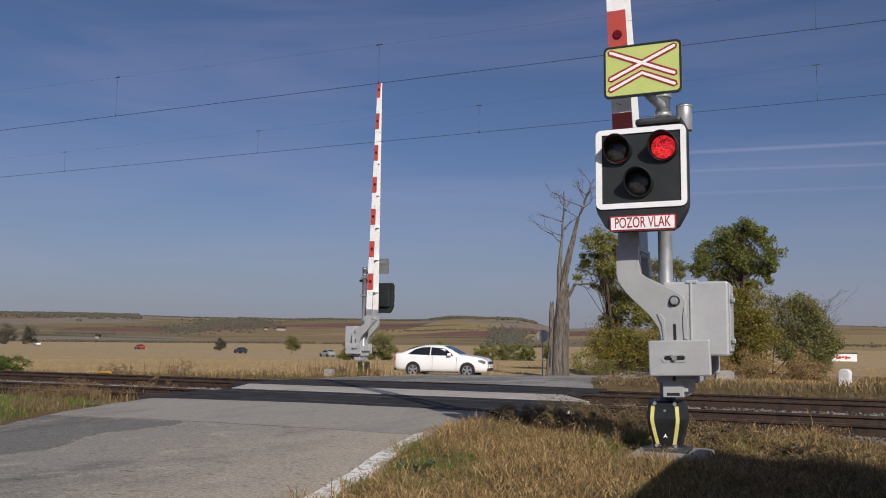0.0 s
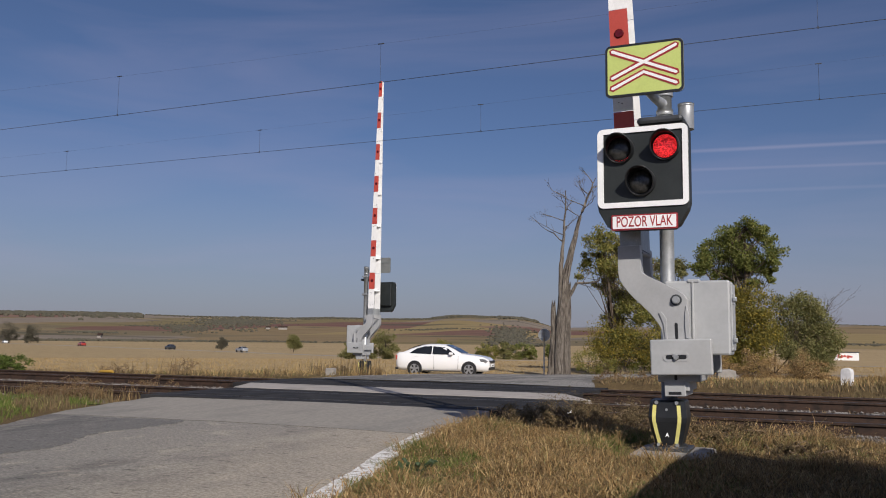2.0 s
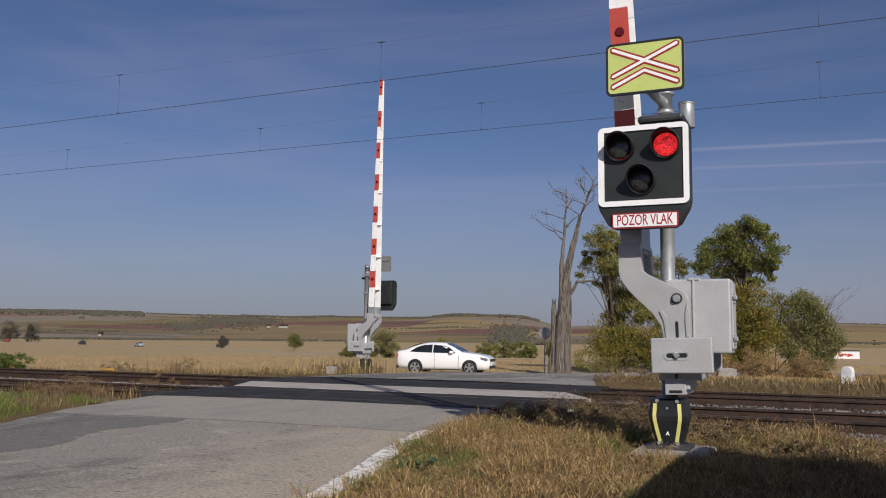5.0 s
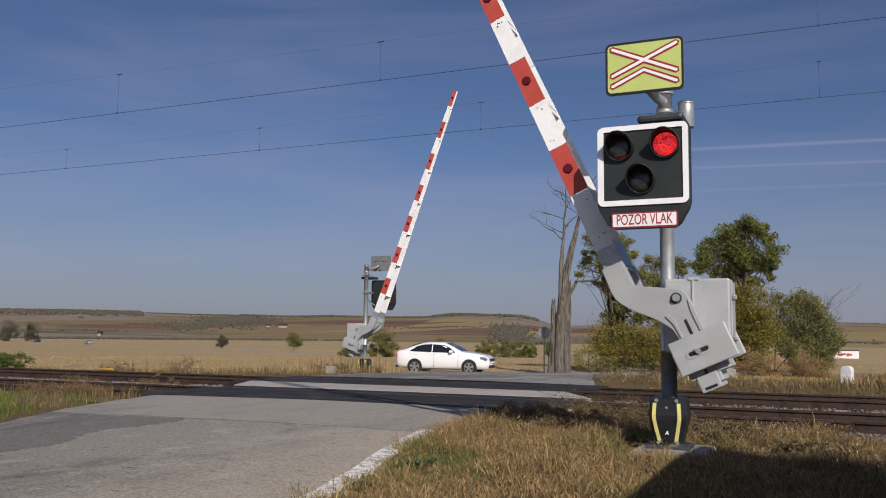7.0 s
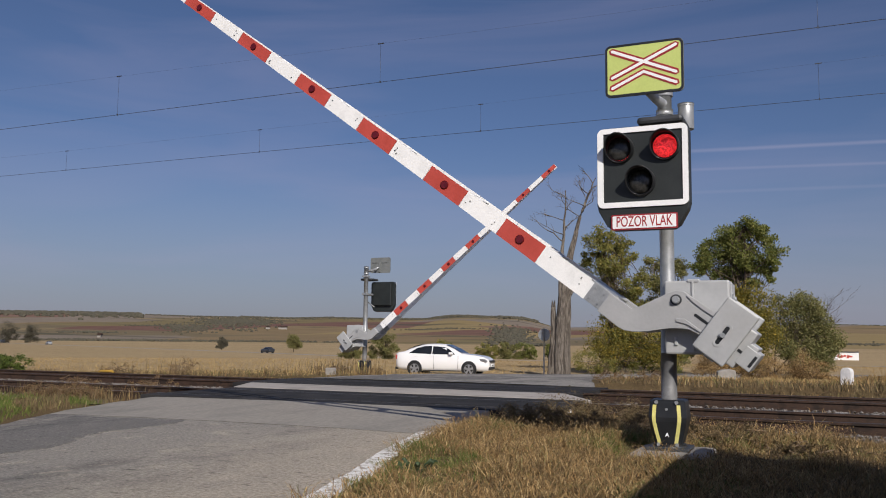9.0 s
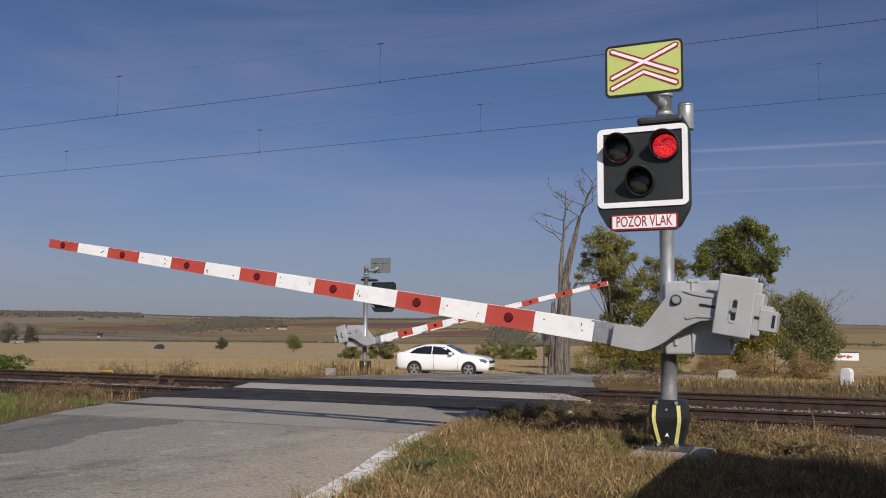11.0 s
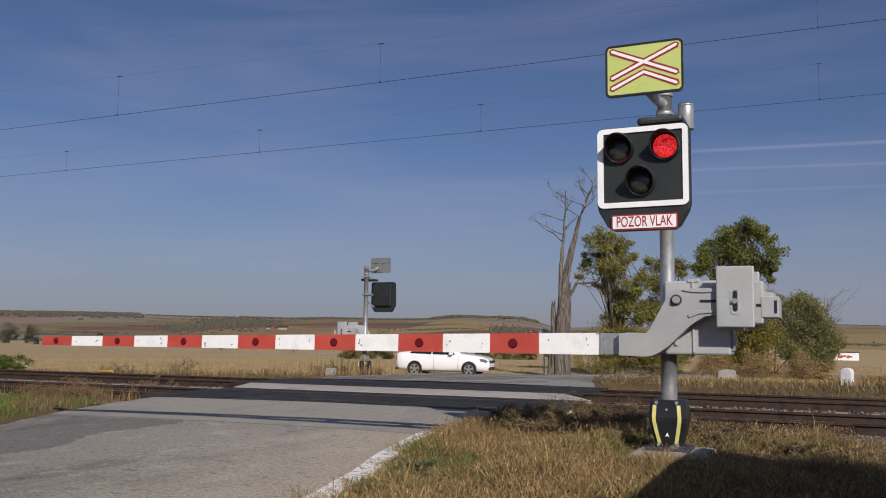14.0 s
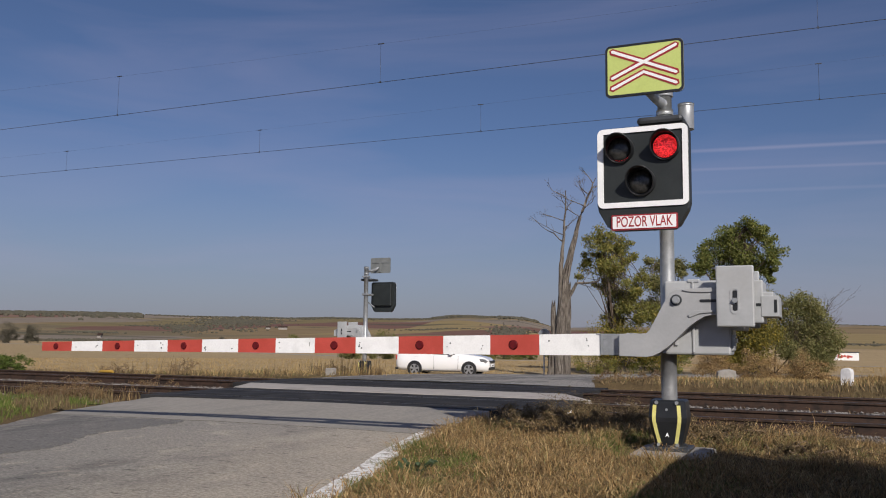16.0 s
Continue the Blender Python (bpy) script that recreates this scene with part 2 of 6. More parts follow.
LEDOFF = material("dark_lens", [(0.016, 0.017, 0.017), (0.04, 0.04, 0.038)], 0.16, 0, 30, 160, 0.2)


def glow(name, color, strength, dots):
    """Lit lamp: many small glowing points on a dark ground."""
    m = material(name, [tuple(c * 0.25 for c in color), tuple(c * 0.35 for c in color)], 0.3, 0, 20, 100, 0)
    n, l = m.node_tree.nodes, m.node_tree.links
    b = n["Principled BSDF"]
    co, vo, rp = n.new("ShaderNodeTexCoord"), n.new("ShaderNodeTexVoronoi"), n.new("ShaderNodeMapRange")
    vo.inputs["Scale"].default_value = dots
    rp.inputs["From Min"].default_value, rp.inputs["From Max"].default_value = 0.15, 0.62
    rp.inputs["To Min"].default_value, rp.inputs["To Max"].default_value = strength, strength * 0.12
    l.new(co.outputs["Object"], vo.inputs["Vector"])
    l.new(vo.outputs["Distance"], rp.inputs["Value"])
    b.inputs["Emission Color"].default_value = (*color, 1)
    l.new(rp.outputs["Result"], b.inputs["Emission Strength"])
    return m


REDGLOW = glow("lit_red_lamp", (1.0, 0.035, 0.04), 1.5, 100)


# ---- mesh helpers ----
def part(name, bm, mat, parent=None, label="", smooth=False):
    """Links a bmesh as one mesh object, under a thing or a part."""
    me = bpy.data.meshes.new(name)
    bm.to_mesh(me)
    bm.free()
    for m in mat if isinstance(mat, (list, tuple)) else [mat]:
        me.materials.append(m)
    if smooth:
        for f in me.polygons:
            f.use_smooth = True
    ob = new(name, me)
    ob.parent = parent
    return tagged(ob, label) if label else ob


def thing(name, m, label, category, group=""):
    ob = new(name)
    ob.empty_display_size = 0.2
    ob.matrix_basis = m
    return tagged(ob, label, category, group)


def box(bm, x0, y0, z0, x1, y1, z1, bevel=0.0, mat=0):
    vs = bmesh.ops.create_cube(bm, size=1)["verts"]
    for v in vs:
        v.co = Vector(((x0 + x1) / 2 + v.co.x * (x1 - x0), (y0 + y1) / 2 + v.co.y * (y1 - y0), (z0 + z1) / 2 + v.co.z * (z1 - z0)))
    fs = {f for v in vs for f in v.link_faces}
    for f in fs:
        f.material_index = mat
    if bevel:
        r = bmesh.ops.bevel(bm, geom=list({e for v in vs for e in v.link_edges}), offset=bevel, segments=2, affect="EDGES", profile=0.5)
        for f in r["faces"]:
            f.material_index = mat
    return bm


def prism(bm, outline, y0, y1, bevel=0.0, mat=0):
    """A plate with an outline in x and z, from y0 to y1."""
    a = [bm.verts.new((x, y0, z)) for x, z in outline]
    b = [bm.verts.new((x, y1, z)) for x, z in outline]
    fs = [bm.faces.new(a), bm.faces.new(b[::-1])]
    n = len(a)
    for i in range(n):
        fs.append(bm.faces.new((a[i], b[i], b[(i + 1) % n], a[(i + 1) % n])))
    for f in fs:
        f.material_index = mat
    bmesh.ops.recalc_face_normals(bm, faces=fs)
    if bevel:
        rim = [e for f in fs[:2] for e in f.edges]
        bmesh.ops.bevel(bm, geom=rim, offset=bevel, segments=2, affect="EDGES", profile=0.5)
    return bm


def tube(bm, points, radii, sides=12, mat=0, caps=True):
    """A round bar along points."""
    rings = []
    pts = [Vector(p) for p in points]
    for i, p in enumerate(pts):
        d = (pts[min(i + 1, len(pts) - 1)] - pts[max(i - 1, 0)]).normalized()
        u = d.cross(Vector((0, 0, 1)) if abs(d.z) < 0.95 else Vector((1, 0, 0))).normalized()
        w = d.cross(u)
        r = radii[i] if isinstance(radii, (list, tuple)) else radii
        rings.append([bm.verts.new(p + (u * math.cos(a) + w * math.sin(a)) * r) for a in (2 * math.pi * k / sides for k in range(sides))])
    for a, b in zip(rings, rings[1:]):
        for k in range(sides):
            f = bm.faces.new((a[k], a[(k + 1) % sides], b[(k + 1) % sides], b[k]))
            f.smooth, f.material_index = True, mat
    if caps:
        bm.faces.new(rings[0]).material_index = mat
        bm.faces.new(rings[-1][::-1]).material_index = mat
    return bm


def rounded(x0, z0, x1, z1, r, n=5):
    out = []
    for cx, cz, a0 in ((x1 - r, z1 - r, 0), (x0 + r, z1 - r, 90), (x0 + r, z0 + r, 180), (x1 - r, z0 + r, 270)):
        out += [(cx + r * math.cos(radians(a0 + 90 * k / n)), cz + r * math.sin(radians(a0 + 90 * k / n))) for k in range(n + 1)]
    return out


def ring_plate(bm, outer, inner, y0, y1, mat=0):
    """A flat frame between two outlines of equal count."""
    n = len(outer)
    o0, i0 = [bm.verts.new((x, y0, z)) for x, z in outer], [bm.verts.new((x, y0, z)) for x, z in inner]
    o1, i1 = [bm.verts.new((x, y1, z)) for x, z in outer], [bm.verts.new((x, y1, z)) for x, z in inner]
    for k in range(n):
        j = (k + 1) % n
        for q in ((o0[k], o0[j], i0[j], i0[k]), (o1[k], i1[k], i1[j], o1[j]), (o0[k], o1[k], o1[j], o0[j]), (i0[k], i0[j], i1[j], i1[k])):
            bm.faces.new(q).material_index = mat
    bmesh.ops.recalc_face_normals(bm, faces=bm.faces)
    return bm


def mesh_from(name, verts, faces, mat, parent=None, label=""):
    me = bpy.data.meshes.new(name)
    me.from_pydata(verts, [], faces)
    for m in mat if isinstance(mat, (list, tuple)) else [mat]:
        me.materials.append(m)
    ob = new(name, me)
    ob.parent = parent
    return tagged(ob, label) if label else ob


def smoothstep(a, b, v):
    t = min(1.0, max(0.0, (v - a) / (b - a)))
    return t * t * (3 - 2 * t)


def along(table, v):
    """Straight lines between the rows of a small table."""
    for (a, p), (b, q) in zip(table, table[1:]):
        if v <= b:
            return p + (q - p) * max(0.0, (v - a) / (b - a))
    return table[-1][1]


# ---- the lie of the land ----
# the skyline's rise in thousandths, by the bearing in degrees left of the tracks' normal
SKYLINE = [(-70, 8), (-30, 12), (-8, 15), (-3, 21), (0, 22), (4, 19), (9, 19), (14, 18), (16.5, 17), (17.6, 23), (18.6, 26.5), (20, 27.5), (22, 29), (23.2, 29), (25, 25.5), (28, 25),
           (31, 25.5), (34, 24), (37, 25), (40, 25), (43, 26), (46, 26.5), (50, 26), (60, 22), (90, 12), (180, 8)]
TRACK_Y = (13.046, 17.30)
LEFT = [(-12, -6.0), (0, -6.4), (4, -7.5), (7.2, -8.75), (8.8, -9.6), (11, -10.4), (16.6, -11.6), (21, -12.1), (26, -12.2), (34, -12.2)]
RIGHT = [(-12, -1.3), (0, -1.95), (4.74, -2.86), (5.8, -3.12), (6.95, -3.48), (8.5, -3.86), (11.35, -4.4), (17, -4.75), (21, -5.3), (25.5, -6.3), (34, -6.0)]


def height(x, y):
    r = math.hypot(x, y)
    z = -0.66 * smoothstep(21, 44, r) - 2.14 * smoothstep(50, 185, r)
    if y < 0:
        z *= smoothstep(0, 60, -y) * 0.3
    b = math.degrees(math.atan2(-x, y))
    rise = along(SKYLINE, b if b > -180 else 180) / 1000 - 0.001
    far = smoothstep(620, 2300, r)
    fold = 0.5 + 0.5 * noise.noise(Vector((x / 420, y / 420, 1.7)))
    shape = far * (1 - 0.35 * fold * (1 - smoothstep(1700, 2300, r)))
    z += 2300 * rise * shape * (1 if r < 2300 else 2300 / r)
    # the ballast bed is cut into the sheet
    if 9.9 < y < 20.2 and r < 120:
        z -= 0.34 * smoothstep(10.0, 10.95, y)
    # rough verges; under the road the sheet lies lower
    if r < 60:
        d = min(x - along(LEFT, y), along(RIGHT, y) - x)
        rough = 0.05 * noise.noise(Vector((x * 1.1, y * 1.1, 0))) + 0.03 * noise.noise(Vector((x * 4, y * 4, 3)))
        z += rough * smoothstep(0.1, 0.9, -d) - 0.04 * smoothstep(-0.5, -0.1, d) - 0.12 * smoothstep(0.0, 0.4, d)
    return z


def field_material():
    """Soil and dry grass close by, stubble beyond the line, a patchwork of vineyards and woods on the hills."""
    m = bpy.data.materials.new("land")
    m.use_nodes = True
    n, l = m.node_tree.nodes, m.node_tree.links
    b = n["Principled BSDF"]
    b.inputs["Roughness"].default_value, b.inputs["Specular IOR Level"].default_value = 0.95, 0.1
    co = n.new("ShaderNodeTexCoord")

    def noise_node(scale, detail=4, stretch=(1, 1, 1), turn=0):
        mp, t = n.new("ShaderNodeMapping"), n.new("ShaderNodeTexNoise")
        mp.inputs["Scale"].default_value, mp.inputs["Rotation"].default_value = stretch, (0, 0, radians(turn))
        t.inputs["Scale"].default_value, t.inputs["Detail"].default_value = scale, detail
        l.new(co.outputs["Object"], mp.inputs["Vector"])
        l.new(mp.outputs["Vector"], t.inputs["Vector"])
        return t.outputs["Fac"]

    def ramp(fac, stops, mode="LINEAR"):
        r = n.new("ShaderNodeValToRGB")
        r.color_ramp.interpolation = mode
        el = r.color_ramp.elements
        while len(el) < len(stops):
            el.new(0.5)
        for i, (p, c) in enumerate(stops):
            el[i].position, el[i].color = p, (*c, 1)
        l.new(fac, r.inputs["Fac"])
        return r.outputs["Color"]

    def mix(fac, a, c, kind="MIX"):
        x = n.new("ShaderNodeMixRGB")
        x.blend_type = kind
        for s, v in zip(("Fac", "Color1", "Color2"), (fac, a, c)):
            if isinstance(v, float):
                x.inputs[s].default_value = v
            else:
                l.new(v, x.inputs[s])
        return x.outputs["Color"]

    def step(v, a, c):
        r = n.new("ShaderNodeMapRange")
        r.interpolation_type = "SMOOTHSTEP"
        r.inputs["From Min"].default_value, r.inputs["From Max"].default_value = a, c
        l.new(v, r.inputs["Value"])
        return r.outputs["Result"]

    sep, ln = n.new("ShaderNodeSeparateXYZ"), n.new("ShaderNodeVectorMath")
    ln.operation = "LENGTH"
    l.new(co.outputs["Object"], sep.inputs["Vector"])
    l.new(co.outputs["Object"], ln.inputs[0])
    dist = ln.outputs["Value"]
    verge = mix(noise_node(9, 5), ramp(noise_node(0.7), [(0.3, (0.085, 0.058, 0.03)), (0.5, (0.15, 0.105, 0.05)), (0.7, (0.10, 0.10, 0.035))]), ramp(noise_node(40), [(0.3, (0.05, 0.035, 0.02)), (0.7, (0.22, 0.16, 0.08))]))
    stubble = ramp(noise_node(1.0, 5, (0.5, 3.0, 1), 24), [(0.28, (0.20, 0.145, 0.075)), (0.5, (0.35, 0.265, 0.145)), (0.72, (0.48, 0.375, 0.215))])
    stubble = mix(ramp(noise_node(0.012, 3, (0.25, 1.6, 1), 26), [(0.42, (0, 0, 0)), (0.6, (0.55, 0.55, 0.55))]), stubble, ramp(noise_node(0.4), [(0.3, (0.36, 0.26, 0.14)), (0.7, (0.48, 0.37, 0.22))]))
    # vineyards: cells of one colour each, with rows
    mp, vo = n.new("ShaderNodeMapping"), n.new("ShaderNodeTexVoronoi")
    mp.inputs["Scale"].default_value, mp.inputs["Rotation"].default_value = (0.0042, 0.0020, 0.0), (0, 0, radians(-33))
    vo.inputs["Scale"].default_value = 1.3
    l.new(co.outputs["Object"], mp.inputs["Vector"])
    l.new(mp.outputs["Vector"], vo.inputs["Vector"])
    cs = n.new("ShaderNodeSeparateColor")
    l.new(vo.outputs["Color"], cs.inputs["Color"])
    hill = ramp(cs.outputs["Red"], [(0.0, (0.228, 0.164, 0.084)), (0.14, (0.301, 0.228, 0.098)), (0.28, (0.155, 0.127, 0.073)), (0.40, (0.137, 0.050, 0.054)), (0.52, (0.274, 0.210, 0.108)), (0.64, (0.228, 0.196, 0.167)), (0.76, (0.200, 0.101, 0.089)), (0.86, (0.182, 0.150, 0.064))], "CONSTANT")
    hill = mix(0.35, hill, ramp(noise_node(0.03, 6, (0.4, 2.5, 1), -35), [(0.3, (0.109, 0.091, 0.064)), (0.5, (0.218, 0.173, 0.108)), (0.7, (0.310, 0.246, 0.157))]))
    hill = mix(ramp(noise_node(0.005, 6, (0.6, 1.6, 1), -30), [(0.58, (0, 0, 0)), (0.63, (0.730, 0.730, 0.787))]), hill, ramp(noise_node(0.05, 4), [(0.3, (0.055, 0.059, 0.044)), (0.7, (0.101, 0.096, 0.064))]))
    base = mix(step(dist, 30, 44), verge, stubble)
    base = mix(step(dist, 640, 720), base, hill)
    l.new(base, b.inputs["Base Color"])
    bp = n.new("ShaderNodeBump")
    bp.inputs["Strength"].default_value, bp.inputs["Distance"].default_value = 0.6, 0.05
    l.new(noise_node(14, 5), bp.inputs["Height"])
    l.new(bp.outputs["Normal"], b.inputs["Normal"])
    return m


def build_ground():
    radii = [0.0, 0.7] + [1.2 * 1.045 ** k for k in range(190)]
    radii = [r for r in radii if r < 4600] + [4700]
    angles = [math.radians(a) for a in [k * 0.8 - 10 for k in range(88)] + [60.4 + 6 * k for k in range(49)]]
    vs, fs, na = [], [], len(angles)
    for r in radii:
        for a in angles:
            x, y = -r * math.sin(a), r * math.cos(a)
            vs.append((x, y, height(x, y)))
    for i in range(len(radii) - 1):
        for k in range(na):
            j = (k + 1) % na
            fs.append((i * na + k, (i + 1) * na + k, (i + 1) * na + j, i * na + j))
    ob = mesh_from("ground", vs, fs, field_material())
    for f in ob.data.polygons:
        f.use_smooth = True
    tagged(ob, "dry autumn fields and vineyard hills with grassy verges", "ground", kind="structure")


build_ground()


def ribbon(name, rows, mat, label, thick=0.25, across=10, crown=0.03):
    """A road surface with thickness between left and right edges, row by row."""
    vs, fs = [], []
    n = across + 1
    for (xa, ya, za), (xb, yb, zb) in rows:
        for k in range(n):
            t = k / across
            vs.append((xa + (xb - xa) * t, ya + (yb - ya) * t, za + (zb - za) * t + crown * 4 * t * (1 - t) + 0.006 * noise.noise(Vector((xa + (xb - xa) * t, ya, 0)) * 1.3)))
    m = len(rows)
    for i in range(m - 1):
        for k in range(across):
            fs.append((i * n + k, i * n + k + 1, (i + 1) * n + k + 1, (i + 1) * n + k))
    off = len(vs)
    for i in range(m):
        for k in (0, across):
            x, y, z = vs[i * n + k]
            vs.append((x, y, z - thick))
    for i in range(m - 1):
        fs.append((off + 2 * i, i * n, (i + 1) * n, off + 2 * i + 2))
        fs.append((i * n + across, off + 2 * i + 1, off + 2 * i + 3, (i + 1) * n + across))
    ob = mesh_from(name, vs, fs, mat)
    return tagged(ob, label, "road", kind="structure")


def wob(v, k):
    return 0.07 * noise.noise(Vector((v * 1.7, k, 0))) + 0.04 * noise.noise(Vector((v * 5.1, k, 4)))


def road_rows(y0, y1, n):
    rows = []
    for i in range(n + 1):
        y = y0 + (y1 - y0) * i / n
        rows.append(((along(LEFT, y) + wob(y, 1), y, -0.03), (along(RIGHT, y) + wob(y, 9) * 0.6, y, -0.005)))
    return rows


ribbon("road", road_rows(-12, 8.45, 54), ASPHALT, "worn patchy grey asphalt road leading to the crossing", crown=0.02)
ribbon("road", road_rows(8.46, 11.72, 14), APRON, "smoother pale asphalt apron before the rails", crown=0.022)
LEFT_FAR = [(18.66, -11.9, 0.0), (21, -12.1, -0.03), (24, -12.3, -0.08), (28, -12.5, -0.2), (33, -12.3, -0.36), (38, -11.5, -0.52), (43, -9.2, -0.6), (47.5, -5.0, -0.62), (50.5, 1, -0.63), (52, 8, -0.63), (53, 25, -0.63)]
RIGHT_FAR = [(18.66, -4.6, 0.0), (21, -5.2, -0.03), (23.5, -5.9, -0.08), (26.5, -6.3, -0.18), (30.5, -6.5, -0.34), (35, -6.2, -0.48), (39, -4.6, -0.56), (42, -1.8, -0.6), (44.3, 3, -0.62), (45.5, 9, -0.63), (46.3, 26, -0.63)]
ribbon("road", [((a[1], a[0], a[2] + 0.004), (b[1], b[0], b[2] + 0.004)) for a, b in zip(LEFT_FAR, RIGHT_FAR)], FARASPHALT, "grey asphalt road curving away behind the crossing", crown=0.018)

# a darker repaired strip on the near road
repair = []
for k in range(61):
    y = 3.2 + 5.1 * k / 60
    a, b = along(LEFT, y), along(RIGHT, y)
    row = []
    for t in (0.10 + 0.04 * noise.noise(Vector((y, 3, 0))), 0.24 + 0.15 * smoothstep(3, 8.3, y) + 0.07 * noise.noise(Vector((y * 0.8, 7, 0))) + 0.025 * noise.noise(Vector((y * 7, 1, 0)))):
        row.append((a + (b - a) * t, y + 0.25 * (t - 0.2) + 0.05 * noise.noise(Vector((y * 3, t * 9, 0))), -0.03 + 0.025 * t + 0.08 * t * (1 - t) + 0.008))
    repair.append(tuple(row))
ribbon("road", repair, PATCH, "darker asphalt repair strip along the road", thick=0.03, across=8, crown=0.0)
# the worn edge line
def patch(name, outline, mat, z, label):
    bm = bmesh.new()
    top = [bm.verts.new((x, y, z)) for x, y in outline]
    low = [bm.verts.new((x, y, z - 0.03)) for x, y in outline]
    bm.faces.new(top)
    for i in range(len(top)):
        j = (i + 1) % len(top)
        bm.faces.new((top[i], low[i], low[j], top[j]))
    bmesh.ops.recalc_face_normals(bm, faces=bm.faces)
    return tagged(part(name, bm, mat), label, "road", kind="structure")


edge = [(along(RIGHT, y) - 0.01 + 0.012 * noise.noise(Vector((y * 2.3, 0, 0))) + 0.012 * noise.noise(Vector((y * 9, 2, 0))), y) for y in [1.5 + 0.03 * k for k in range(240)]]
edge_in = [(along(RIGHT, y) - 0.185 + 0.02 * noise.noise(Vector((y * 1.9, 5, 0))) + 0.014 * noise.noise(Vector((y * 7, 8, 0))) + 0.008 * noise.noise(Vector((y * 17, 3, 0))), y) for y in [1.5 + 0.03 * k for k in range(240)]]
patch("road_marking", edge_in + edge[::-1], PAINT, 0.003, "worn white edge line on the road")

# ---- the railway ----
def bed():
    vs, fs = [], []
    rows = [(9.95, -0.03), (10.55, -0.10), (11.2, -0.17), (11.7, -0.17), (15.1, -0.19), (15.3, -0.19), (18.6, -0.17), (19.2, -0.2), (20.6, -0.28)]
    xs = [-140 + 2 * k for k in range(55)] + [-30 + 0.35 * k for k in range(110)] + [9 + 2 * k for k in range(40)]
    for x in xs:
        for y, z in rows:
            vs.append((x, y + 0.1 * noise.noise(Vector((x, y, 2))), z + 0.02 * noise.noise(Vector((x * 3, y * 3, 1)))))
    n = len(rows)
    for i in range(len(xs) - 1):
        for k in range(n - 1):
            fs.append((i * n + k, (i + 1) * n + k, (i + 1) * n + k + 1, i * n + k + 1))
    tagged(mesh_from("track_bed", vs, fs, BED), "brown stone ballast bed under two tracks", "track bed", kind="structure")


bed()


def profile_bar(name, outline, y, x0, x1, mats, split, parent=None):
    """A rail: an outline in y and z drawn along the track."""
    bm = bmesh.new()
    a = [bm.verts.new((x0, y + dy, z)) for dy, z in outline]
    b = [bm.verts.new((x1, y + dy, z)) for dy, z in outline]
    n = len(a)
    for i in range(n):
        f = bm.faces.new((a[i], a[(i + 1) % n], b[(i + 1) % n], b[i]))
        f.material_index = 1 if i in split else 0
    bmesh.ops.recalc_face_normals(bm, faces=bm.faces)
    return part(name, bm, mats, parent)


RAIL_SHAPE = [(-0.036, 0.0), (0.036, 0.0), (0.036, -0.032), (0.009, -0.046), (0.009, -0.142), (0.07, -0.158), (0.07, -0.17), (-0.07, -0.17), (-0.07, -0.158), (-0.009, -0.142), (-0.009, -0.046), (-0.036, -0.032)]
sleeper_mesh = None
for i, yc in enumerate(TRACK_Y):
    track = thing("railway_track", pose(0, yc, 0), "railway track with rusty brown rails on concrete sleepers", "railway track", "two parallel tracks")
    for side in (-0.7535, 0.7535):
        profile_bar("rail", RAIL_SHAPE, side, -140, 88, [RAIL, RAILTOP], (0,), track)
    if sleeper_mesh is None:
        bm = box(bmesh.new(), -0.13, -1.25, -0.33, 0.13, 1.25, -0.165, 0.02)
        sleeper_mesh = part("sleeper", bm, CONCRETE, track)
        sleeper_mesh.location = (-28.0, 0, 0)
        first = sleeper_mesh
    for k in range(1 if i == 0 else 0, 70):
        x = -28.0 + 0.6 * k
        if -11.9 < x < -3.6:
            continue
        s = new("sleeper", first.data)
        s.parent, s.location = track, (x, 0, 0)


def stones():
    """Loose ballast between and beside the rails."""
    rng = random.Random(4)
    vs, fs = [], []
    for _ in range(46000):
        x = rng.uniform(-30, 6)
        y = rng.choice((rng.uniform(10.0, 12.2), rng.uniform(10.2, 12.2), rng.uniform(12.4, 13.7), rng.uniform(13.9, 16.4), rng.uniform(16.7, 17.9), rng.uniform(18.1, 19.8)))
        if -11.8 < x < -3.7 or (y < 11.4 and x < -12):
            continue
        s = rng.uniform(0.014, 0.042)
        z = (-0.17 if y > 11.2 else -0.165 + 0.11 * (11.2 - y)) + rng.uniform(-0.005, 0.025)
        o = len(vs)
        for dx, dy, dz in ((1, 0, 0), (-1, 0.2, 0), (0, 1, 0), (0.1, -1, 0), (0, 0.1, 1), (0.1, 0, -1)):
            j = rng.uniform(0.65, 1.3) * s
            vs.append((x + dx * j, y + dy * j, z + dz * j * 0.75))
        for a, b, c in ((0, 2, 4), (2, 1, 4), (1, 3, 4), (3, 0, 4), (2, 0, 5), (1, 2, 5), (3, 1, 5), (0, 3, 5)):
            fs.append((o + a, o + b, o + c))
    tagged(mesh_from("ballast", vs, fs, islands("ballast_mix", [(0.075, 0.058, 0.046), (0.12, 0.10, 0.085), (0.20, 0.19, 0.175), (0.14, 0.12, 0.105), (0.26, 0.25, 0.235), (0.09, 0.066, 0.05)], 0.9)), "grey and rust-brown crushed stone ballast", "ballast", kind="stuff")


stones()

# crossing panels: dark rubber at the rails, pale concrete between the tracks
crossing = tagged(new("crossing_deck"), "level crossing deck of rubber and concrete panels between rails", "crossing deck", kind="structure")


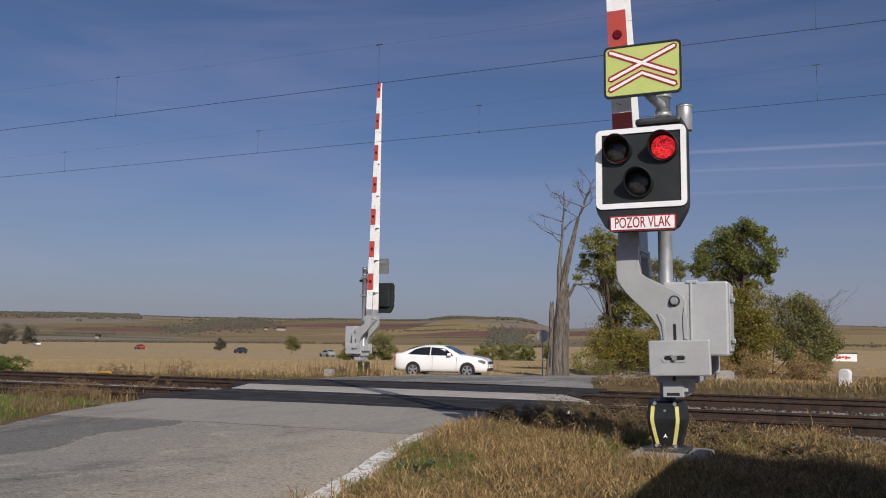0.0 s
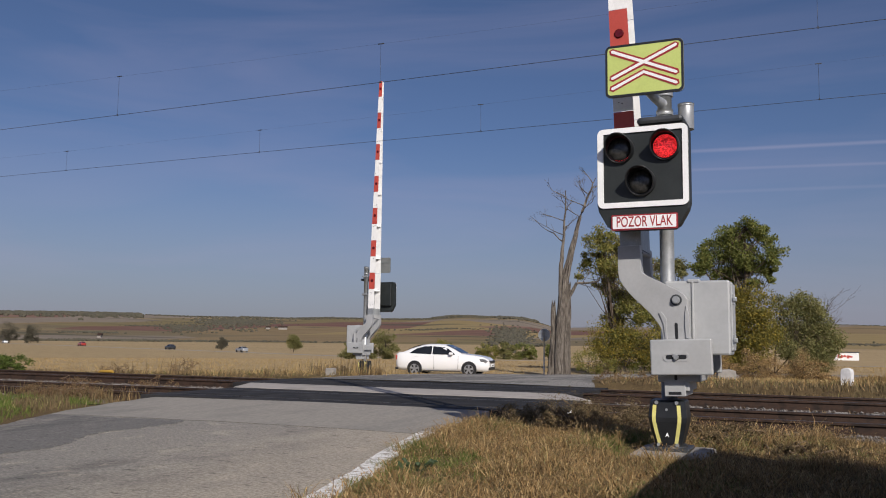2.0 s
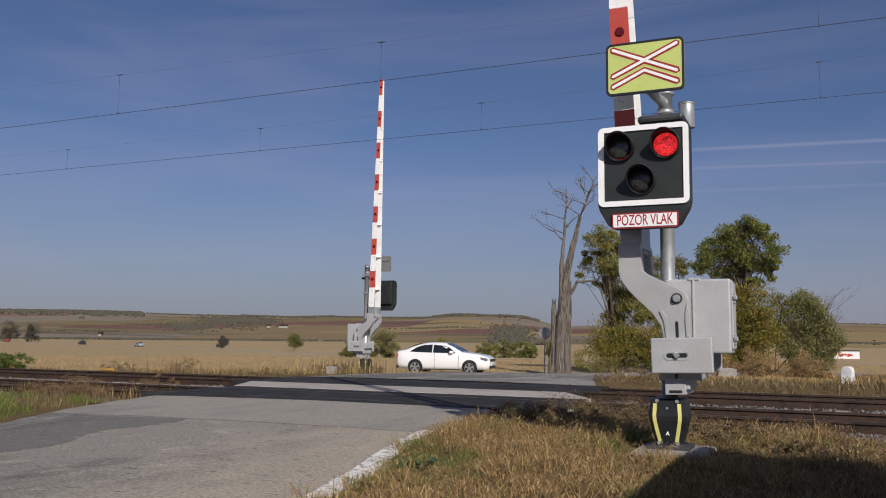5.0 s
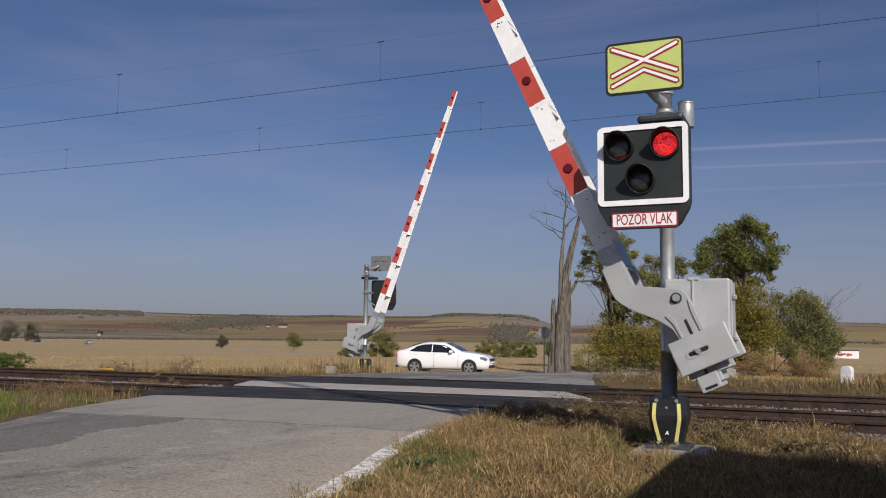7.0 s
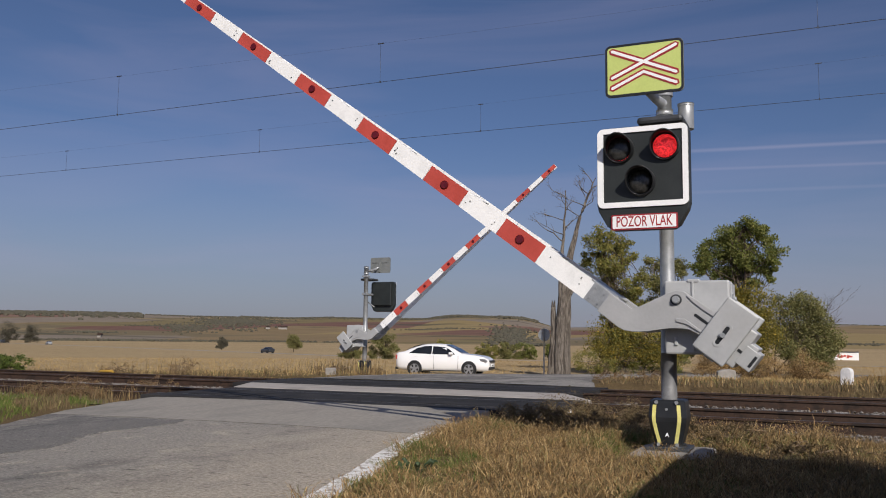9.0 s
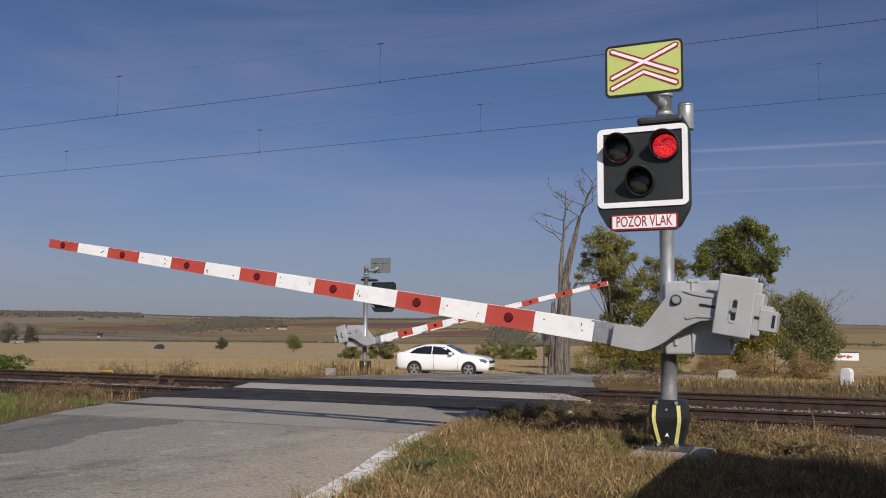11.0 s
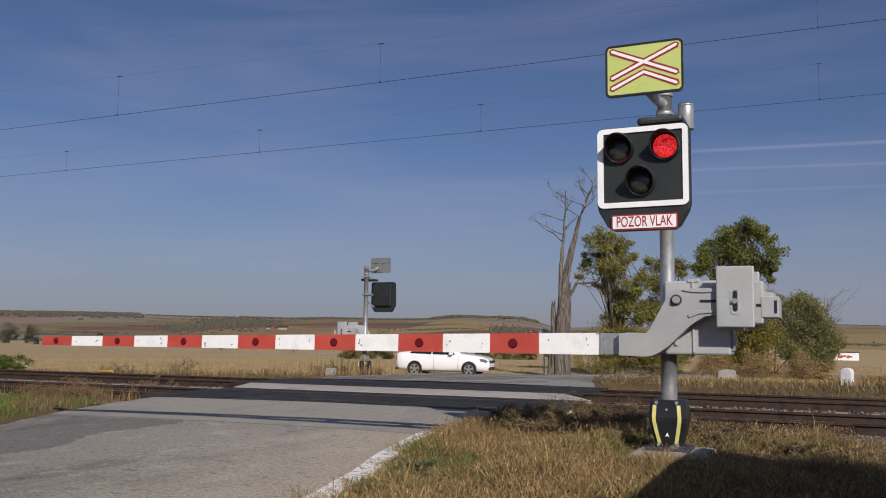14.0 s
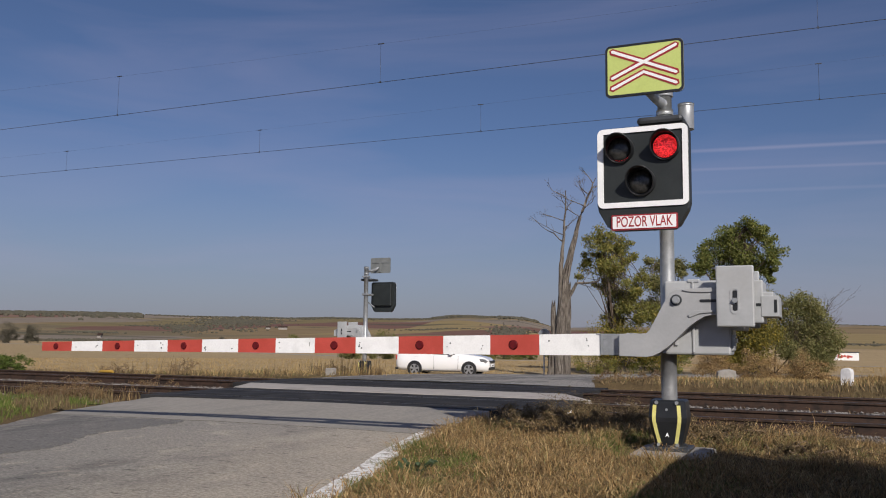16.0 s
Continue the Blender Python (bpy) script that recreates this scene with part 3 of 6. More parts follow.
def deck_row(y0, y1, x0, x1, count, mat, z, skew0, skew1, parent):
    """A row of slabs; the outer ends follow the slant of the road."""
    w = (x1 - x0) / count
    for k in range(count):
        a, b = x0 + w * k + 0.006, x0 + w * (k + 1) - 0.006
        sa, sb = (skew0 if k == 0 else 0), (skew1 if k == count - 1 else 0)
        bm = bmesh.new()
        lo = [bm.verts.new(p) for p in ((a, y0, z - 0.16), (b, y0, z - 0.16), (b + sb, y1, z - 0.16), (a + sa, y1, z - 0.16))]
        e = 0.008
        mid = [bm.verts.new(p) for p in ((a, y0, z - e), (b, y0, z - e), (b + sb, y1, z - e), (a + sa, y1, z - e))]
        hi = [bm.verts.new(p) for p in ((a + e, y0 + e, z), (b - e, y0 + e, z), (b + sb - e, y1 - e, z), (a + sa + e, y1 - e, z))]
        for p, q in ((lo, mid), (mid, hi)):
            for i in range(4):
                bm.faces.new((p[i], p[(i + 1) % 4], q[(i + 1) % 4], q[i]))
        bm.faces.new(hi)
        part("panel", bm, mat, parent)


for yc, xa, xb in ((TRACK_Y[0], -10.9, -3.7), (TRACK_Y[1], -12.2, -4.3)):
    deck_row(yc - 0.665, yc + 0.665, xa, xb, 8, RUBBER, 0.004, 0, 0, crossing)
    deck_row(yc - 1.32, yc - 0.80, xa, xb, 8, RUBBER, 0.004, 0, 0, crossing)
    deck_row(yc + 0.80, yc + 1.32, xa, xb, 8, RUBBER, 0.004, 0, 0, crossing)
deck_row(TRACK_Y[0] + 1.33, TRACK_Y[1] - 1.33, -10.95, -3.6, 5, PANEL, 0.012, -0.75, -0.9, crossing)


# ---- signal posts with barriers ----
def text_part(name, words, size, m, mat, parent):
    cu = bpy.data.curves.new(name, "FONT")
    cu.body, cu.size, cu.extrude, cu.align_x, cu.align_y = words, size, 0.001, "CENTER", "CENTER"
    cu.offset = 0.001
    tmp = new(name, cu)
    me = bpy.data.meshes.new_from_object(tmp.evaluated_get(bpy.context.evaluated_depsgraph_get()))
    bpy.data.objects.remove(tmp)
    me.transform(m)
    me.materials.append(mat)
    ob = new(name, me)
    ob.parent = parent
    return ob


ARM = [(-0.51, -0.30), (-0.36, -0.298), (-0.266, -0.295), (-0.235, -0.26), (-0.16, -0.12), (-0.09, 0.01), (-0.05, 0.065), (0.0, 0.095), (0.05, 0.10), (0.245, 0.09), (0.40, 0.09),
       (0.40, -0.13), (0.318, -0.13), (0.24, -0.145), (0.17, -0.187), (0.10, -0.24), (0.03, -0.31), (-0.03, -0.37), (-0.084, -0.418), (-0.15, -0.465), (-0.21, -0.495), (-0.27, -0.505), (-0.51, -0.50)]
STRIPES = [-0.70] + [-1.29 - 0.4985 * k for k in range(14)]


def boom_z(x):
    """Top and bottom of the boom at x along it."""
    t = (-x - 0.70) / 7.08
    return -0.298 - 0.155 * t, -0.50 - 0.062 * t


def boom_y(x, s, straight):
    """One side runs straight, the other draws in towards the tip."""
    t = (-x - 0.70) / 7.08
    return s * (0.207 if s == straight else 0.207 - 0.325 * t)


def build_post(m, label, group, shift=0.0, straight=-1):
    post = thing("crossing_barrier_post", m, label, "crossing barrier", group)
    # pole
    bm = bmesh.new()
    tube(bm, [(0, 0, 0.02), (0, 0, 3.36)], 0.066, 20)
    part("pole", bm, ZINC, post, "galvanised round steel pole")
    # plain lower pole; the counterweights' shade is put into its darker zinc
    bm = bmesh.new()
    tube(bm, [(0, 0, 0.45), (0, 0, 0.9)], 0.071, 20)
    part("lower_sleeve", bm, SHADEZINC, post, "wider lower part of the pole, darkened for counterweight shade")
    bm = bmesh.new()
    box(bm, -0.29, -0.42, -0.25, 0.37, 0.32, 0.035, 0.03)
    part("foundation", bm, CONCRETE, post, "weathered concrete foundation block")
    bm = bmesh.new()
    box(bm, -0.19, -0.19, 0.03, 0.19, 0.19, 0.065, 0.008)
    part("base_plate", bm, DARKSTEEL, post)
    # black shroud: a many-sided skirt, widest at two thirds, with bowed yellow stripes
    bm = bmesh.new()
    rings, levels = [], ((0.075, 0.66), (0.10, 0.70), (0.20, 0.86), (0.29, 0.98), (0.33, 1.0), (0.44, 0.94), (0.47, 0.92), (0.482, 0.84))
    for z, k in levels:
        rings.append([bm.verts.new((x * k, y * k, z)) for x, y in ((-0.132, -0.178), (0.132, -0.178), (0.168, -0.125), (0.168, 0.125), (0.132, 0.178), (-0.132, 0.178), (-0.168, 0.125), (-0.168, -0.125))])
    for a, b in zip(rings, rings[1:]):
        for i in range(8):
            bm.faces.new((a[i], a[(i + 1) % 8], b[(i + 1) % 8], b[i]))
    bm.faces.new(rings[-1])
    bm.faces.new(rings[0][::-1])
    bmesh.ops.recalc_face_normals(bm, faces=bm.faces)
    shroud = part("base_shroud", bm, BLACK, post, "black plastic shroud round the foot")
    for s in (-1, 1):
        for fy in (-1, 1):
            bm = bmesh.new()
            rows = [[bm.verts.new((s * (0.132 * k - o), fy * (0.178 * k + d), z)) for o, d in ((0.004, -0.004), (0.004, 0.004), (0.036, 0.004), (0.036, -0.004))] for z, k in levels[1:6]]
            for a, b in zip(rows, rows[1:]):
                for i in range(4):
                    bm.faces.new((a[i], a[(i + 1) % 4], b[(i + 1) % 4], b[i]))
            bm.faces.new(rows[0])
            bm.faces.new(rows[-1][::-1])
            bmesh.ops.recalc_face_normals(bm, faces=bm.faces)
            part("reflective_stripe", bm, STRIPE, shroud, "yellow reflective stripe")
            for z, bx, by in ((0.462, 0.088, 0.166), (0.088, 0.082, 0.118)):
                bm = bmesh.new()
                tube(bm, [(s * bx, fy * (by - 0.03), z), (s * bx, fy * (by + 0.018), z)], 0.017, 8)
                part("bolt", bm, ZINC, shroud)
    bm = bmesh.new()
    tube(bm, [(0, 0, 0.06), (0, 0, 0.085)], 0.15, 16)
    part("foot_flange", bm, DARKSTEEL, shroud)
    bm = bmesh.new()
    tube(bm, [(0, -0.16, 0.40), (0, -0.18, 0.40)], 0.012, 8)
    part("bolt", bm, ZINC, shroud)
    text_part("lettering", "A", 0.048, Matrix.Translation((0, -0.1595, 0.175)) @ Matrix.Rotation(radians(68), 4, "X"), WHITE, shroud)
    # machine box between the arms
    bm = bmesh.new()
    box(bm, -0.005, -0.155, 0.89, 0.56, 0.155, 1.55, 0.018)
    machine = part("machine_box", bm, GREY, post, "grey barrier machine box")
    bm = bmesh.new()
    box(bm, 0.235, -0.168, 0.91, 0.253, -0.152, 1.54, 0.004)
    box(bm, 0.56, -0.13, 0.93, 0.578, 0.13, 1.52, 0.006)
    box(bm, 0.20, -0.165, 1.535, 0.30, 0.1, 1.562, 0.006)
    part("cover_seam", bm, GREY, machine)
    for z in (1.02, 1.38):
        bm = bmesh.new()
        box(bm, 0.575, -0.13, z - 0.05, 0.60, -0.09, z + 0.05, 0.006)
        box(bm, 0.58, -0.145, z - 0.02, 0.615, -0.10, z + 0.02, 0.008)
        part("latch", bm, ZINC, machine, "small metal latch with padlock")
    bm = bmesh.new()
    box(bm, 0.08, -0.17, 0.97, 0.11, -0.155, 1.05, 0.004)
    part("bracket", bm, GREY, machine)
    bm = bmesh.new()
    tube(bm, [(0.12, -0.32, 1.37), (0.12, 0.32, 1.37)], 0.035, 16)
    tube(bm, [(0.12, -0.337, 1.37), (0.12, -0.313, 1.37)], 0.03, 8)
    part("pivot_bolt", bm, ZINC, post)
    bm = bmesh.new()
    tube(bm, [(0.12, -0.299, 1.37), (0.12, -0.307, 1.37)], 0.05, 20)
    part("pivot_washer", bm, DARKSTEEL, post)
    # signal head
    bm = bmesh.new()
    X0, X1 = -0.57, 0.26
    head_out = [(X1 - 0.07, 2.96), (X0 + 0.07, 2.96), (X0 + 0.02, 2.94), (X0, 2.89), (X0, 2.24), (X0 + 0.015, 2.18), (X0 + 0.09, 2.045), (X0 + 0.14, 2.01), (X1 - 0.14, 2.01), (X1 - 0.09, 2.045), (X1 - 0.015, 2.18), (X1, 2.24), (X1, 2.89), (X1 - 0.02, 2.94)]
    prism(bm, head_out, -0.33, -0.19, 0.006)
    box(bm, X0 + 0.08, -0.19, 2.2, X1 - 0.08, -0.10, 2.9, 0.02)
    head = part("signal_head", bm, FACE, post, "black signal housing with white border")
    bm = bmesh.new()
    ring_plate(bm, rounded(X0 + 0.007, 2.213, X1 - 0.007, 2.953, 0.055), rounded(X0 + 0.062, 2.262, X1 - 0.056, 2.905, 0.006), -0.345, -0.328)
    part("white_border", bm, WHITE, head, "white reflective border")
    lamps = []
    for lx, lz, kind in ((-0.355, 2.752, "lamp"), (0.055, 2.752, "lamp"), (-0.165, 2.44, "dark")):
        # hood: a half-open visor, longer at the top
        bm = bmesh.new()
        n = 28
        outer, inner = [], []
        for k in range(n):
            a = 2 * math.pi * k / n
            reach = 0.03 + 0.15 * (0.5 + 0.5 * math.sin(a)) ** 0.9
            for rr, store in ((0.132, outer), (0.124, inner)):
                store.append((bm.verts.new((lx + rr * math.cos(a), -0.33, lz + rr * math.sin(a))), bm.verts.new((lx + rr * 0.96 * math.cos(a), -0.33 - reach, lz + rr * 0.96 * math.sin(a)))))
        for k in range(n):
            j = (k + 1) % n
            bm.faces.new((outer[k][0], outer[j][0], outer[j][1], outer[k][1]))
            bm.faces.new((inner[k][0], inner[k][1], inner[j][1], inner[j][0]))
            bm.faces.new((outer[k][1], outer[j][1], inner[j][1], inner[k][1]))
        bmesh.ops.recalc_face_normals(bm, faces=bm.faces)
        part("visor", bm, BLACK, head, "black lamp visor", smooth=True)
        bm = bmesh.new()
        tube(bm, [(lx, -0.333, lz), (lx, -0.338, lz)], 0.122, 24)
        part("lens_back", bm, BLACK, head)
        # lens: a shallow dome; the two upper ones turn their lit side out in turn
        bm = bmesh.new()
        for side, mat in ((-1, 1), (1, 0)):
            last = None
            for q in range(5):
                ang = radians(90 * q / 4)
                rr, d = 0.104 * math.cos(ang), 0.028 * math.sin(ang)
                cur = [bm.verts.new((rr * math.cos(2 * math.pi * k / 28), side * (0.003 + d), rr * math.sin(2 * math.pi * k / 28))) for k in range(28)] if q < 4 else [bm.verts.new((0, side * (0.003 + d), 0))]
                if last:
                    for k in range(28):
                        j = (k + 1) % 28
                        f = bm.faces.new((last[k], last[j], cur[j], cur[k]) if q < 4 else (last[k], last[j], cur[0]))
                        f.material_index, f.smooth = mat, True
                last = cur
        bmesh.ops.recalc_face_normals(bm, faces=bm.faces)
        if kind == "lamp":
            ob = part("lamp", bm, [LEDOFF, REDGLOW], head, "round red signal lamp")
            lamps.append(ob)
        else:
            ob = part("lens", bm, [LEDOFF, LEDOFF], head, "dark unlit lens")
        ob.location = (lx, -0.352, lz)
    # nameplate
    bm = bmesh.new()
    prism(bm, rounded(-0.437, 2.005, 0.155, 2.145, 0.012), -0.352, -0.334)
    plate = part("warning_plate", bm, SIGNRED, head, "white plate with dark red border and red capitals")
    bm = bmesh.new()
    prism(bm, rounded(-0.424, 2.018, 0.142, 2.132, 0.006), -0.358, -0.350)
    part("plate_face", bm, WHITE, plate)
    text_part("lettering", "POZOR VLAK", 0.112, Matrix.Translation((-0.141, -0.3585, 2.075)) @ Matrix.Rotation(radians(90), 4, "X") @ Matrix.Diagonal((0.735, 1.2, 1, 1)), SIGNRED, head)
    # mounting: dark hump, cap tube, brackets
    bm = bmesh.new()
    box(bm, -0.17, -0.50, 2.93, 0.235, -0.06, 3.0, 0.03)
    part("top_bracket", bm, DARKSTEEL, post)
    if straight < 0:
        bm = bmesh.new()
        tube(bm, [(0.195, 0, 2.97), (0.195, 0, 3.19), (0.195, 0, 3.205)], [0.072, 0.072, 0.066], 20)
        tube(bm, [(0.195, 0, 3.19), (0.195, 0, 3.212)], 0.076, 20)
        part("cap_tube", bm, ZINC, post, "short galvanised tube beside the pole")
    for z, reach in ((2.5, -0.32), (3.05, -0.10)):
        bm = bmesh.new()
        box(bm, -0.09, reach, z - 0.03, 0.09, 0.09, z + 0.03, 0.01)
        part("clamp", bm, ZINC, post)
    for z in (3.12, 3.30):
        bm = bmesh.new()
        tube(bm, [(0, 0, z), (0, 0, z + 0.05)], 0.079, 20)
        part("collar", bm, ZINC, post)
    bm = bmesh.new()
    tube(bm, [(0, -0.05, 2.3), (-0.12, -0.34, 2.12)], 0.016, 8)
    part("strut", bm, ZINC, post)
    bm = bmesh.new()
    tube(bm, [(0, 0, 3.22), (-0.05, -0.18, 3.24), (-0.12, -0.40, 3.30), (-0.14, -0.49, 3.36)], [0.05, 0.042, 0.038, 0.035], 12)
    part("sign_arm", bm, ZINC, post)
    # crossing sign with a double chevron
    bm = bmesh.new()
    prism(bm, rounded(-0.50, 3.27, 0.22, 3.77, 0.05), -0.262, -0.242)
    box(bm, -0.42, -0.242, 3.60, 0.14, -0.222, 3.64)
    box(bm, -0.16, -0.242, 3.30, -0.10, -0.216, 3.64)
    board = part("crossing_sign", bm, [SIGNBACK], post, "lime-yellow board with red and white crossed bars")
    bm = bmesh.new()
    ring_plate(bm, rounded(-0.498, 3.272, 0.218, 3.768, 0.05), rounded(-0.478, 3.292, 0.198, 3.748, 0.035), -0.2675, -0.2618)
    part("black_rim", bm, BLACK, board)
    bm = bmesh.new()
    prism(bm, rounded(-0.479, 3.291, 0.199, 3.749, 0.035), -0.2650, -0.2617)
    part("yellow_face", bm, YELLOW, board)
    cx, w = -0.14, 0.30

    def bar(pts, half, y0, y1, mat, name):
        bm = bmesh.new()
        up, dn = [], []
        for i, (x, z) in enumerate(pts):
            ax, az = pts[max(0, i - 1)]
            bx, bz = pts[min(len(pts) - 1, i + 1)]
            d = Vector((bx - ax, bz - az)).normalized()
            nx, nz = -d.y * half, d.x * half
            up.append((x + nx, z + nz))
            dn.append((x - nx, z - nz))
        a, b = Vector(pts[0]), Vector(pts[-1])
        ta, tb = (a - Vector(pts[1])).normalized() * half * 0.75, (b - Vector(pts[-2])).normalized() * half * 0.75
        prism(bm, up + [tuple(b + tb)] + dn[::-1] + [tuple(a + ta)], y0, y1)
        part(name, bm, mat, board)

    for i, pts in enumerate(([(cx - w, 3.712), (cx + w, 3.452)], [(cx + w, 3.712), (cx - w, 3.452)], [(cx - w, 3.352), (cx, 3.487), (cx + w, 3.352)])):
        bar(pts, 0.031, -0.2672 - 0.0004 * i, -0.2652, SIGNRED, "red_bar")
        bar([(x * 0.985 + cx * 0.015, z) for x, z in pts], 0.0135, -0.2690 - 0.0004 * i, -0.2676, WHITE, "white_bar")
    # the head stands clear in front of the boom's way
    eye = Vector((1.31, -8.1, 1.0))
    forward, sign_forward = (Matrix.Translation(Vector((move, 0, 0)) + eye) @ Matrix.Scale(k, 4) @ Matrix.Translation(-eye) for move, k in ((shift, 0.971), (shift * 0.5, 0.966)))
    for ob in (head, *head.children_recursive):
        if ob in lamps or ob.name.startswith("lens") and "back" not in ob.name:
            ob.location = forward @ ob.location
        else:
            ob.data.transform(forward)
    for ob in (board, *board.children):
        ob.data.transform(sign_forward)
    # barrier arm: two cranked side plates joined by the boom
    bm = bmesh.new()
    for s in (-1, 1):
        ys = sorted((s * 0.185, s * 0.30))
        prism(bm, ARM, ys[0], ys[1], 0.004)
    for bx, bz in ((-0.45, -0.31), (-0.40, -0.48), (0.33, 0.0)):
        tube(bm, [(bx, -0.2, bz - 0.0), (bx, 0.2, bz)], 0.02, 8)
    arm = part("barrier_arm", bm, CAST, post, "cranked grey barrier arm with striped boom")
    arm.location = (0.12, 0, 1.37)
    bm = bmesh.new()
    for s in (-1, 1):
        y0, y1 = sorted((s * 0.209, s * 0.222))
        box(bm, -0.70, y0, -0.495, -0.50, y1, -0.302, 0.003)
        for bx in (-0.66, -0.56):
            for bz in (-0.345, -0.455):
                tube(bm, [(bx, s * 0.215, bz), (bx, s * 0.232, bz)], 0.0065, 6)
    box(bm, -0.74, -0.21, -0.312, -0.48, 0.21, -0.300)
    part("joint_plate", bm, ZINC, arm, "bolted galvanised joint plate")
    # slot and ribs on the tail
    for s in (-1, 1):
        y0, y1 = sorted((s * 0.2995, s * 0.3025))
        bm = bmesh.new()
        prism(bm, rounded(0.20, -0.022, 0.345, 0.004, 0.012), y0, y1)
        part("slot", bm, BLACK, arm)
    for s in (-1, 1):
        y0, y1 = sorted((s * 0.299, s * 0.312))
        bm = bmesh.new()
        prism(bm, [(0.05, 0.085), (0.12, 0.105), (0.34, 0.105), (0.34, 0.07), (0.22, 0.065), (0.12, 0.07)], y0, y1, 0.003)
        part("rib", bm, CAST, arm)
        bm = bmesh.new()
        prism(bm, [(0.16, -0.09), (0.10, -0.13), (0.11, -0.155), (0.20, -0.12), (0.36, -0.105), (0.36, -0.09)], y0, y1, 0.003)
        part("rib", bm, CAST, arm)
    # counterweights
    for s in (-1, 1):
        bm = bmesh.new()
        y0, y1 = sorted((s * 0.30, s * 0.365))
        box(bm, 0.345, y0, -0.235, 0.655, y1, 0.29, 0.012)
        weight = part("counterweight", bm, GREY, arm, "heavy grey counterweight plate")
        bm = bmesh.new()
        ring_plate(bm, rounded(0.462, -0.125, 0.538, 0.10, 0.036), rounded(0.478, -0.109, 0.522, 0.084, 0.02), *sorted((s * 0.364, s * 0.370)))
        part("slot_rim", bm, GREY, arm)
        bm = bmesh.new()
        prism(bm, rounded(0.482, -0.10, 0.518, 0.076, 0.016), *sorted((s * 0.3635, s * 0.3675)))
        part("slot", bm, BLACK, arm)
        bm = bmesh.new()
        tube(bm, [(0.50, s * 0.355, -0.01), (0.50, s * 0.392, -0.01)], 0.024, 6)
        box(bm, 0.47, *sorted((s * 0.369, s * 0.377))[:1], -0.045, 0.50, sorted((s * 0.369, s * 0.377))[1], -0.02, 0.003)
        part("clamp_bolt", bm, ZINC, arm)
    bm = bmesh.new()
    box(bm, 0.40, -0.235, -0.20, 0.72, 0.235, 0.17, 0.012)
    box(bm, 0.60, -0.225, -0.115, 0.80, 0.225, 0.07, 0.008)
    box(bm, 0.70, -0.24, -0.145, 0.845, 0.24, 0.035, 0.006)
    box(bm, 0.44, -0.225, -0.26, 0.56, 0.225, -0.19, 0.006)
    part("inner_weight", bm, GREY, arm, "stacked grey inner weights")
    bm = bmesh.new()
    box(bm, 0.805, -0.243, -0.11, 0.83, -0.238, 0.0)
    part("dark_slot", bm, BLACK, arm)
    bm = bmesh.new()
    box(bm, 0.66, -0.2385, -0.055, 0.705, -0.2345, -0.03)
    part("dark_slot", bm, BLACK, arm)
    # boom: stripes of sheet on an inverted channel that narrows to the tip
    for k in range(14):
        xa, xb = STRIPES[k], STRIPES[k + 1]
        red = k % 2 == 1
        e = 0.0025
        for s in (-1, 1):
            bm = bmesh.new()
            q = []
            for x in (xa - e, xb + e):
                (t, b), y = boom_z(x), boom_y(x, s, straight)
                for dy in (0, -s * 0.006):
                    q.append([bm.verts.new((x, y + dy, z)) for z in (t, b)])
            o0, i0, o1, i1 = q
            for f in ((o0[0], o1[0], o1[1], o0[1]), (i0[0], i0[1], i1[1], i1[0]), (o0[0], i0[0], i1[0], o1[0]), (o0[1], o1[1], i1[1], i0[1]), (o0[0], o0[1], i0[1], i0[0]), (o1[0], i1[0], i1[1], o1[1])):
                bm.faces.new(f)
            bmesh.ops.recalc_face_normals(bm, faces=bm.faces)
            bm.faces.ensure_lookup_table()
            for i in range(1, 4):
                bm.faces[i].material_index = 1
            part("red_panel" if red else "white_panel", bm, [BOOMRED if red else BOOMWHITE, BOOMWHITE], arm)
        if k % 2 == 0:
            # triangular stiffener between the two sides
            bm = bmesh.new()
            x = xb + 0.05
            (t, b), y, w = boom_z(x), boom_y(x, 1, straight) - 0.006, boom_y(x, -1, straight) + 0.006
            tri = [(w, t), (y, t), (y, b), (y - 0.02, b), ((y + w) / 2, t - 0.05), (w + 0.02, b), (w, b)]
            va, vb = [bm.verts.new((x - 0.004, p, q)) for p, q in tri], [bm.verts.new((x + 0.004, p, q)) for p, q in tri]
            bm.faces.new(va)
            bm.faces.new(vb[::-1])
            for i in range(len(tri)):
                bm.faces.new((va[i], vb[i], vb[(i + 1) % len(tri)], va[(i + 1) % len(tri)]))
            bmesh.ops.recalc_face_normals(bm, faces=bm.faces)
            part("stiffener", bm, BOOMWHITE, arm)
            # flat tie that holds the two sides apart
            bm = bmesh.new()
            box(bm, x - 0.075, min(w, y), t - 0.016, x + 0.075, max(w, y), t - 0.008)
            part("tie", bm, BOOMWHITE, arm)
        if red:
            for s in (-1, 1):
                x = (xa + xb) / 2 - 0.01
                (t, b), y = boom_z(x), s * boom_y(x, s, straight)
                zc, r = (t + b) / 2, 0.047 * (0.55 + 0.45 * (t - b) / 0.19)
                bm = bmesh.new()
                tube(bm, [(x, s * (y - 0.002), zc), (x, s * (y + 0.006), zc), (x, s * (y + 0.012), zc)], [r, r, r * 0.8], 18)
                part("reflector", bm, REDLENS, arm, "round dark red reflector")
        else:
            rng = random.Random(k)
